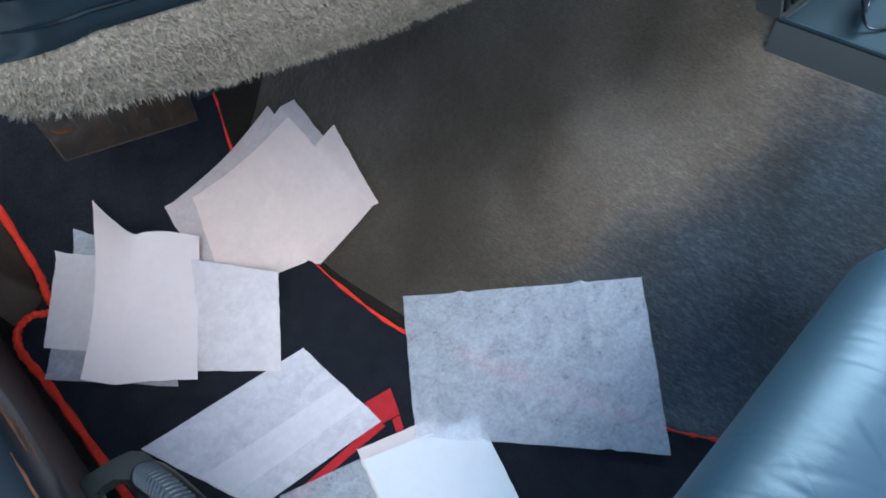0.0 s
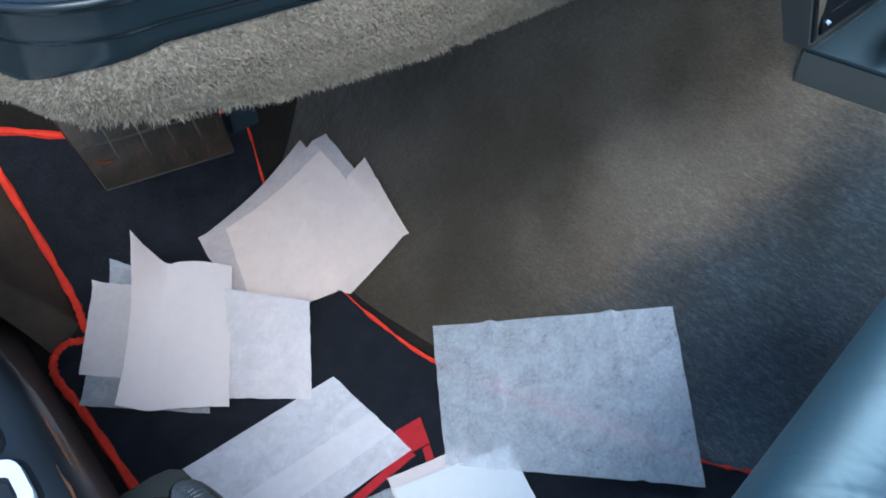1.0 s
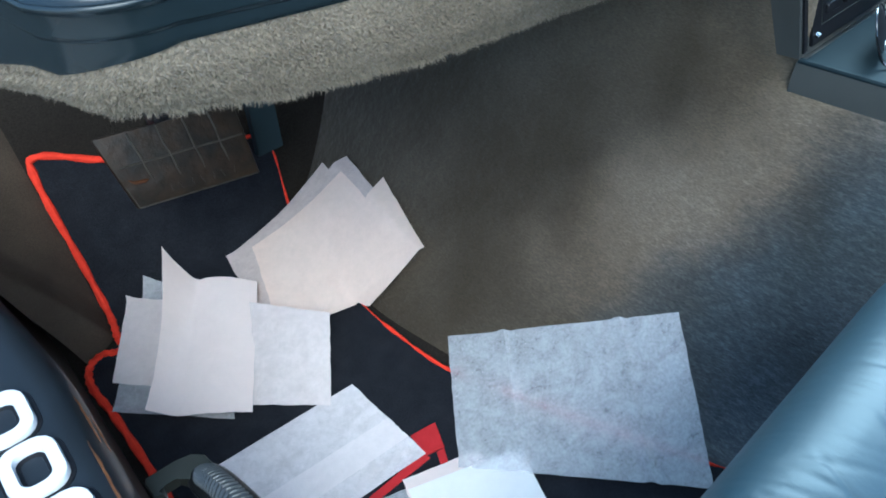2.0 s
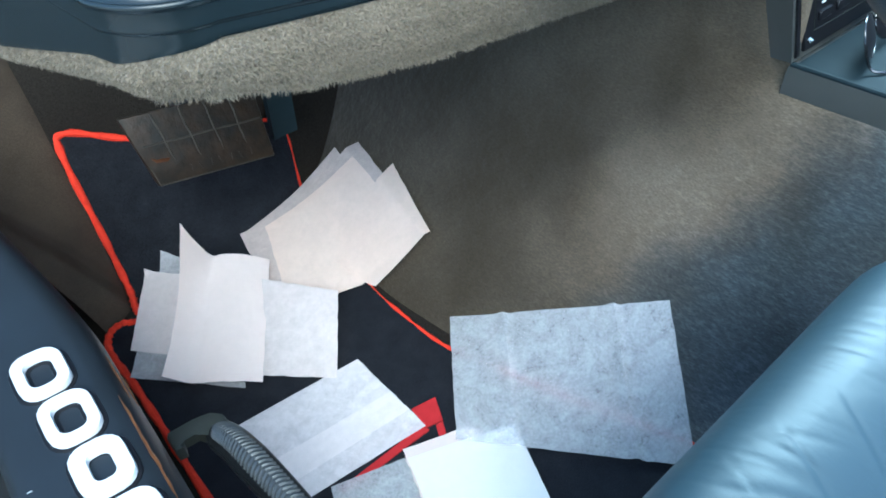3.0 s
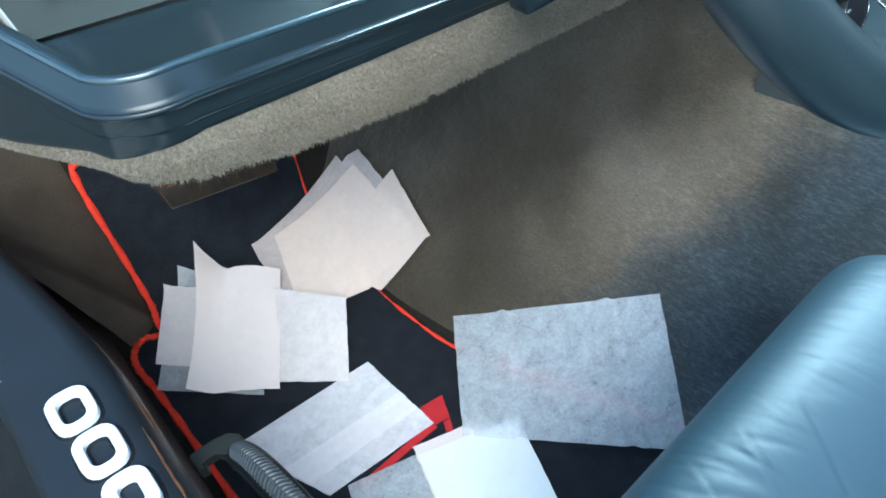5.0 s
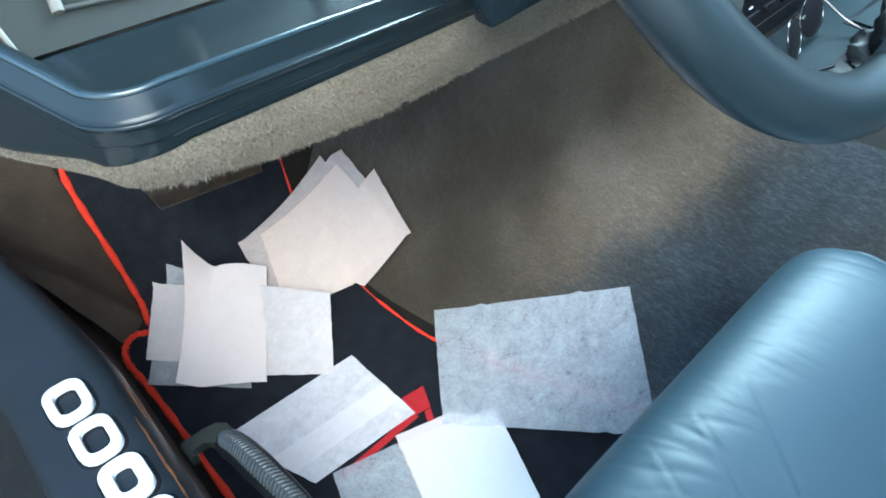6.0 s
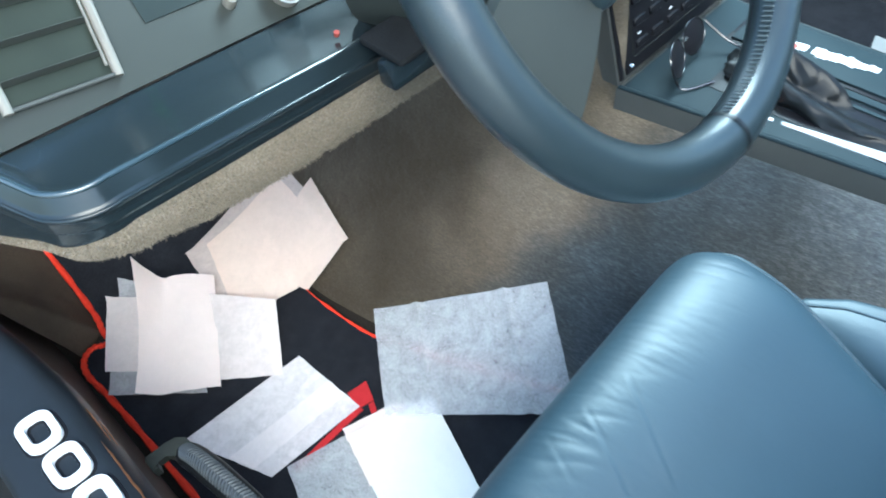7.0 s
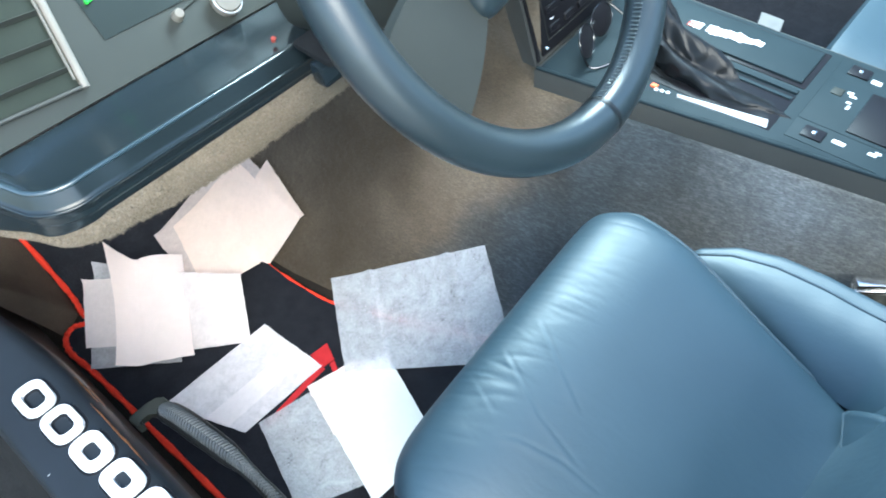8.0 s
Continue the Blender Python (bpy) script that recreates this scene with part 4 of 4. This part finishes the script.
SP = [(-0.300, 0.03), (-0.290, 0.09), (-0.284, 0.128), (-0.287, 0.150), (-0.298, 0.169), (-0.317, 0.181), (-0.345, 0.186), (-0.380, 0.183), (-0.42, 0.171), (-0.50, 0.143), (-0.57, 0.115), (-0.64, 0.100), (-0.68, 0.095)]
sp = smooth_path([(0, y, z) for y, z in SP], 6)
RE = [(-0.70, 0.110), (-0.645, 0.134), (-0.602, 0.176), (-0.585, 0.179), (-0.484, 0.194), (-0.405, 0.206), (-0.334, 0.207), (-0.30, 0.203), (-0.28, 0.198)]


def cushion(u, v):
    p = sp[min(int(v * (len(sp) - 1)), len(sp) - 2)].lerp(sp[min(int(v * (len(sp) - 1)) + 1, len(sp) - 1)], v * (len(sp) - 1) - min(int(v * (len(sp) - 1)), len(sp) - 2))
    r = lerp(RE, p.y)
    l = 0.024 - r
    s = 2 * u - 1
    x = (l + r) / 2 + (r - l) / 2 * s
    top = max(0.0, min(1.0, (p.z - 0.06) / 0.08))
    edge = abs(s) ** (20 if s > 0 else 10)
    z = p.z - (0.010 * edge + 0.010 * abs(s) ** 6) * top - 0.012 * (1 - s * s) * max(0, min(1, (-0.33 - p.y) / 0.2))
    y = p.y - (0.010 if s > 0 else 0.020) * edge * (1 - min(1, max(0, (-0.30 - p.y) / 0.04)))
    return (x, y, z + folds(x, p.y))


CREASES = [[(-0.02, -0.322), (-0.05, -0.38), (-0.059, -0.425)], [(-0.088, -0.360), (-0.079, -0.377), (-0.067, -0.416), (-0.065, -0.455)], [(0.026, -0.33), (0.0, -0.37), (-0.02, -0.405)],
           [(0.078, -0.297), (0.084, -0.325)], [(0.041, -0.305), (0.040, -0.350)], [(-0.1, -0.335), (-0.12, -0.39)], [(-0.055, -0.305), (-0.075, -0.350)], [(0.11, -0.30), (0.122, -0.335)],
           [(0.012, -0.305), (0.006, -0.335)], [(-0.13, -0.31), (-0.142, -0.36)], [(0.14, -0.302), (0.15, -0.345)], [(0.06, -0.30), (0.062, -0.33)]]


def folds(x, y):
    """Creases and soft puckers of the worn leather."""
    d = 0.0003 * noise.noise(Vector((x * 18, y * 18, 0))) + 0.00030 * noise.noise(Vector((x * 60 + y * 25, y * 22, 2.0))) * math.exp(-((y + 0.325) / 0.03) ** 2)
    d -= 0.0030 * max(0.0, 0.22 - abs(noise.noise(Vector((x * 62 + y * 18, y * 9, 7.0))))) * max(0.0, 0.6 + noise.noise(Vector((x * 14, y * 14, 3.0)))) * math.exp(-((y + 0.330) / 0.038) ** 2)
    for k, line in enumerate(CREASES):
        for (ax, ay), (bx, by) in zip(line, line[1:]):
            dx, dy = bx - ax, by - ay
            s = ((x - ax) * dx + (y - ay) * dy) / (dx * dx + dy * dy)
            if -0.15 < s < 1.15:
                q = ((x - ax) * dy - (y - ay) * dx) / math.hypot(dx, dy)
                fade = min(1.0, (s + 0.15) / 0.3, (1.15 - s) / 0.3)
                d += fade * (1.0 if k < 3 else (0.30, 0.15, 0.45, 0.22)[k % 4]) * (-0.0007 * math.exp(-(q / 0.0013) ** 2) + 0.0004 * math.exp(-((q - 0.004) / 0.003) ** 2))
    return d


seat_cushion = seat_part("cushion", surf(cushion, 200, 200), seat, "smooth blue-grey leather cushion with creases")
seat_part("piping", tube([Vector(cushion(1.0, 0.25 + 0.72 * i / 50)) + Vector((0.001, 0, -0.001)) for i in range(51)], 0.0022, 8), seat_cushion)
seat_part("cushion_side", surf(lambda u, v: Vector(cushion(1.0, u)) * (1 - v) + v * Vector((lerp(RE, cushion(1.0, u)[1]) - 0.01, cushion(1.0, u)[1], 0.03)), 60, 4), seat)


CREST = [(-0.66, 0.256, 0.172), (-0.60, 0.262, 0.158), (-0.57, 0.267, 0.151), (-0.528, 0.274, 0.143), (-0.48, 0.275, 0.135), (-0.435, 0.265, 0.126), (-0.40, 0.246, 0.115), (-0.385, 0.230, 0.100)]


def bolster(side, u, v):
    """u runs from the front tip to the back, v from the cushion seam over the crest to the outside."""
    y = -0.385 - 0.27 * u
    xc, zc = lerp([(c[0], c[1]) for c in CREST], y), lerp([(c[0], c[2]) for c in CREST], y)
    xi, zi = min(lerp(RE, y) - 0.004, xc - 0.01), zc - 0.055
    if v < 0.7:
        s = v / 0.7
        x, z = xi + (xc - xi) * s, zi + (zc - zi) * (1 - (1 - s) ** 3.4)
    else:
        s = (v - 0.7) / 0.3
        x, z = xc + 0.016 * math.sin(s * math.pi / 2), zc - 0.10 * s * s
    return (x if side > 0 else 0.024 - x, y, z + 0.0006 * noise.noise(Vector((x * 30, y * 30, 4))))


for side in (1, -1):
    side_part = seat_part("side_bolster", surf(lambda u, v: bolster(side, u, v), 50, 30), seat, "rounded leather side bolster")
    seat_part("piping", tube([Vector(bolster(side, 0.04 + 0.96 * i / 40, 0.58)) for i in range(41)], 0.0018, 8), side_part)
# out of view; this height also blocks sky from the dash front's reflection
seat_part("backrest", surf(lambda u, v: (-0.19 + u * 0.40, -0.655 - 0.17 * v + 0.02 * math.cos((u - 0.5) * 3.14), 0.085 + 0.64 * v), 30, 30, thick=0.04), seat, "leather backrest panel")
SEAM = smooth_path([(0.040, -0.630, 0.104), (0.107, -0.614, 0.106), (0.147, -0.602, 0.110), (0.161, -0.598, 0.112), (0.167, -0.609, 0.116), (0.172, -0.643, 0.131), (0.178, -0.69, 0.160)], 6)


def wing(u, v):
    """u runs along the seam round the corner, v from the seam inwards to the backrest."""
    k = u * (len(SEAM) - 1)
    i = min(int(k), len(SEAM) - 2)
    p = SEAM[i].lerp(SEAM[i + 1], k - i)
    q = p.lerp(Vector((0.112, -0.71, 0.22)), v)
    return q + Vector((0.002, 0.008, 0.012)) * math.sin(math.pi * min(1.0, v * 1.6)) ** 0.7 if v < 0.62 else q


back_wing = seat_part("back_wing", surf(wing, 60, 24), seat, "rounded leather wing beside the backrest")
seat_part("piping", tube(SEAM, 0.0011, 8), back_wing)
part("seat_base", rbox((-0.15, -0.64, 0.0), (0.13, -0.335, 0.14), 0.01), BLACK, seat, "dark seat base")

buckle = thing("seat_belt_buckle", (0.285, -0.54, 0.13), "dark grey seat belt buckle with a bright latch", "seat belt buckle")
part("housing", tube(smooth_path([(0.285, -0.545, 0.08), (0.294, -0.545, 0.125), (0.33, -0.545, 0.150), (0.37, -0.545, 0.155)], 5), lambda t: 0.026 - 0.006 * t, 16), TRIM, buckle)
for dz in (0.008, -0.003):
    part("latch", rbox((0.0, -0.006, -0.003), (0.07, 0.006, 0.003), 0.0015, m=pose(0.268, -0.527, 0.167 + dz, 0, 4, -51)), CHROME, buckle, "bright metal latch plate")

# ---- centre console ----
console = thing("centre_console", (0.34, -0.4, 0.24), "dark grey centre console with lid, shifter slot and switch panel", "console")
poly = [(x_top(-0.145), -0.145), (x_top(-0.30), -0.30), (x_top(-0.5), -0.5), (x_top(-0.9), -0.9), (0.475, -0.9), (0.447, -0.145)]
part("body", prism(poly, 0.236, 0.270, 0.003), SIDE_GREY, console)
inner = [(x_top(-0.150) + 0.004, -0.150), (x_top(-0.5) + 0.004, -0.5), (x_top(-0.9) + 0.004, -0.9), (0.471, -0.9), (0.443, -0.150)]
part("top_plate", prism(inner, 0.268, 0.2712, 0.001), SATIN, console, "blue-grey top plate")
part("edge_highlight_bead", tube([(x_top(y) + 0.002, y, 0.2695) for y in (-0.146, -0.3, -0.5, -0.9)], 0.0024, 8), SATIN, console)
T = 0.2712


def leaned(x, y):
    """Shifts and shears the console's parts to fit the camera's view."""
    return x + 0.0095 + 0.028 * (-0.25 - y), y + 0.005


def plate(x0, x1, y0, y1, h, mat, name, label="", z=T, skew=0.0, parent=None):
    return part(name, prism([leaned(x0, y0), leaned(x1, y0), leaned(x1 + skew, y1), leaned(x0 + skew, y1)], z - 0.0005, z + h, min(0.0012, h * 0.4)), mat, parent or console, label)


plate(0.366, 0.431, -0.394, -0.190, 0.0008, BLACK, "lid_gap")
lid = plate(0.371, 0.427, -0.388, -0.195, 0.0035, SATIN, "lid", "hinged flat lid")
random.seed(5)
for k in range(16):
    y = -0.250 - 0.0052 * k
    w = 0.0065 if 2 < k < 12 else 0.0045
    c = 0.394 + 0.0006 * k
    if k == 3:
        continue
    plate(c - w * random.uniform(0.8, 1.3), c + w * random.uniform(0.8, 1.3), y - 0.0024, y + 0.0024, 0.0006, WHITE, "lid_print", "plain white printed bar", T + 0.0035, parent=lid)
plate(0.389, 0.396, -0.254, -0.247, 0.0005, RED_LAMP, "lid_print", "small pink printed shape", T + 0.0042, parent=lid)
plate(0.292, 0.352, -0.392, -0.215, 0.0006, BLACK, "shifter_slot", "dark shifter slot")
plate(0.354, 0.360, -0.391, -0.215, 0.0028, SATIN, "slot_rail")
plate(0.343, 0.348, -0.390, -0.30, 0.0022, SATIN, "slot_rail")
part("gear_indicator", prism([(0.2945, -0.292), (0.2985, -0.290), (0.3185, -0.3805), (0.3070, -0.384)], T, T + 0.0012, 0.0005), PALE, console, "bright white gear indicator strip")
for k in range(3):
    plate(0.2800 + 0.0015 * k, 0.2835 + 0.0015 * k, -0.276 - 0.006 * k, -0.272 - 0.006 * k, 0.0012, WHITE, "indicator_mark")
plate(0.2835, 0.2890, -0.273, -0.266, 0.0016, ORANGE, "indicator_mark", "orange mark")
plate(0.296, 0.431, -0.62, -0.406, 0.0006, SATIN, "switch_panel")
plate(0.326, 0.400, -0.60, -0.4062, 0.0012, SATIN, "inner_panel")
plate(0.331, 0.396, -0.60, -0.451, 0.0030, BLACK, "display", "dark display")
for x, y in ((0.3115, -0.4275), (0.420, -0.4275)):
    switch = plate(x - 0.008, x + 0.008, y - 0.011, y + 0.010, 0.0022, BLACK, "rocker_switch", "black rocker switch")
    plate(x - 0.0025, x + 0.0020, y - 0.003, y + 0.001, 0.004, CHROME, "switch_tab", parent=switch)
for x, y, w, h in ((0.313, -0.452, 0.005, 0.012), (0.316, -0.483, 0.004, 0.008), (0.320, -0.487, 0.003, 0.006), (0.414, -0.447, 0.006, 0.010), (0.385, -0.433, 0.004, 0.006), (0.381, -0.437, 0.003, 0.007),
                   (0.371, -0.437, 0.003, 0.005), (0.364, -0.439, 0.006, 0.003)):
    plate(x - w / 2, x + w / 2, y - h / 2, y + h / 2, 0.0018, WHITE, "legend", "plain white legend bar")
plate(0.375, 0.386, -0.427, -0.416, 0.0022, TRIM, "push_button", "grey push button")

shifter = thing("gear_shifter", (0.325, -0.28, T), "black leather shifter boot collapsed over its slot", "gear lever")


def boot(u, v):
    a = 2 * math.pi * u
    top = smooth_top(v)
    rx, ry = 0.019 * (1 - v) ** 0.7 + 0.007, 0.074 * (1 - v) ** 1.6 + 0.009
    w = 1 + 0.20 * math.sin(3 * a + 11 * v) * (1 - v) * v * 4 + 0.34 * (0.4 - abs(noise.noise(Vector((math.cos(a) * 2.2, math.sin(a) * 2.2, v * 7)))))
    return top + Vector((math.cos(a) * rx * w, math.sin(a) * ry * w, 0.007 * math.sin(3 * a + 9 * v) * v * (1 - v) * 4))


def smooth_top(v):
    return Vector((0.333 + 0.030 * v ** 1.3, -0.306 + 0.085 * v ** 0.8, T + 0.050 * v ** 1.5))


part("boot", surf(boot, 96, 40), BOOT, shifter, "wrinkled black leather boot")
part("knob", tube([(0.363, -0.221, T + 0.055), (0.366, -0.211, T + 0.085), (0.368, -0.204, T + 0.115)], lambda t: 0.010 + 0.006 * t, 16), BLACK, shifter)

# centre stack with the radio
stack = thing("centre_stack", (0.33, -0.15, T), "dark centre stack with a radio panel", "radio")
lean = lambda z: -0.147 + 0.30 * (z - 0.27)
bm = bmesh.new()
vs = [bm.verts.new(p) for p in ((0.2460, -0.147, T), (0.447, -0.147, T), (0.447, lean(0.48), 0.48), (0.2460, lean(0.48), 0.48), (0.262, -0.05, T - 0.02), (0.437, -0.05, T), (0.437, 0.05, 0.48), (0.262, 0.05, 0.48))]
for f in ((0, 1, 2, 3), (4, 7, 6, 5), (0, 3, 7, 4), (1, 5, 6, 2), (3, 2, 6, 7), (0, 4, 5, 1)):
    bm.faces.new([vs[i] for i in f])
part("housing", bm, SIDE_GREY, stack, smooth=False)


def face_box(x0, x1, z0, z1, h, mat, name, label="", parent=None):
    m = pose(0.0035, -0.147, 0.27, -math.degrees(math.atan(0.30)))
    return part(name, rbox((x0, -h, z0 - 0.27), (x1, 0.001, z1 - 0.27), min(0.001, h * 0.4), 1, m=m), mat, parent or stack, label)


face_box(0.246, 0.252, 0.274, 0.47, 0.002, BLACK, "groove")
face = face_box(0.256, 0.43, 0.276, 0.47, 0.003, BLACK, "radio_face", "black radio face")
face_box(0.268, 0.27, 0.29, 0.40, 0.0036, TRIM, "radio_line", parent=face)
face_box(0.268, 0.40, 0.289, 0.2905, 0.0036, TRIM, "radio_line", parent=face)
part("screw", tube([(0.2655, lean(0.285) - 0.003, 0.285), (0.2655, lean(0.285) - 0.006, 0.284)], 0.0022, 10), CHROME, face)
for i in range(5):
    for j in range(4):
        face_box(0.274 + i * 0.026, 0.292 + i * 0.026, 0.296 + j * 0.022, 0.304 + j * 0.022, 0.0055, BLACK, "button", parent=face)
        if (i + j) % 2 == 0:
            face_box(0.278 + i * 0.026, 0.285 + i * 0.026, 0.308 + j * 0.022, 0.3105 + j * 0.022, 0.0036, WHITE, "legend", "small pale legend bar", face)

# sunglasses lying in the tray
glasses = thing("sunglasses", (0.30, -0.19, T), "dark wire-framed sunglasses lying in the console tray", "sunglasses")
for cx, cy, rz in ((0.285, -0.186, 20), (0.325, -0.178, 5)):
    m = pose(cx + 0.008, cy + 0.006, T + 0.020, 65, 0, rz)
    lens = bmesh.new()
    ring_pts = [m @ Vector((0.021 * math.cos(t), 0.018 * math.sin(t) * (1.0 if math.sin(t) > 0 else 0.9), 0)) for t in (2 * math.pi * k / 28 for k in range(28))]
    c = lens.verts.new(m @ Vector((0, 0, 0.004)))
    rv = [lens.verts.new(p) for p in ring_pts]
    for k in range(28):
        lens.faces.new((c, rv[k], rv[(k + 1) % 28]))
    lens_part = part("lens", lens, BLACK, glasses, "dark glossy lens")
    part("lens_rim", tube(ring_pts, 0.0007, 6, closed=True), GUNMETAL, lens_part)
part("temple", tube(smooth_path([(0.274, -0.184, T + 0.025), (0.276, -0.194, T + 0.006), (0.283, -0.202, T + 0.002), (0.308, -0.214, T + 0.002)], 5), 0.0012, 6), GUNMETAL, glasses)
part("temple", tube(smooth_path([(0.353, -0.169, T + 0.028), (0.360, -0.194, T + 0.012), (0.368, -0.226, T + 0.003)], 5), 0.0012, 6), GUNMETAL, glasses)
part("bridge", tube([(0.311, -0.174, T + 0.028), (0.316, -0.173, T + 0.029)], 0.0012, 6), GUNMETAL, glasses)

# ---- far seat and card ----
far = thing("passenger_seat", (0.66, -0.45, 0.0), "dark blue-grey leather passenger seat beyond the console", "car seat")
part("cushion", surf(lambda u, v: (0.461 + 0.38 * u, -0.345 - 0.36 * v, 0.235 - 0.10 * (2 * u - 1) ** 8 - 0.06 * v - 0.15 * max(0, 1 - v * 12) ** 2), 30, 40), LEATHER, far)
part("backrest", surf(lambda u, v: (0.47 + 0.36 * u, -0.66 - 0.17 * v, 0.10 + 0.62 * v), 20, 20, thick=0.03), LEATHER, far)
tagged(part("paper_card", surf(lambda u, v: (0.449 + 0.016 * u, -0.302 - 0.026 * v + 0.004 * u, 0.2715 + 0.004 * u), 6, 6, thick=0.0004), PAPER), "folded grey-white paper between console and seat", "paper")
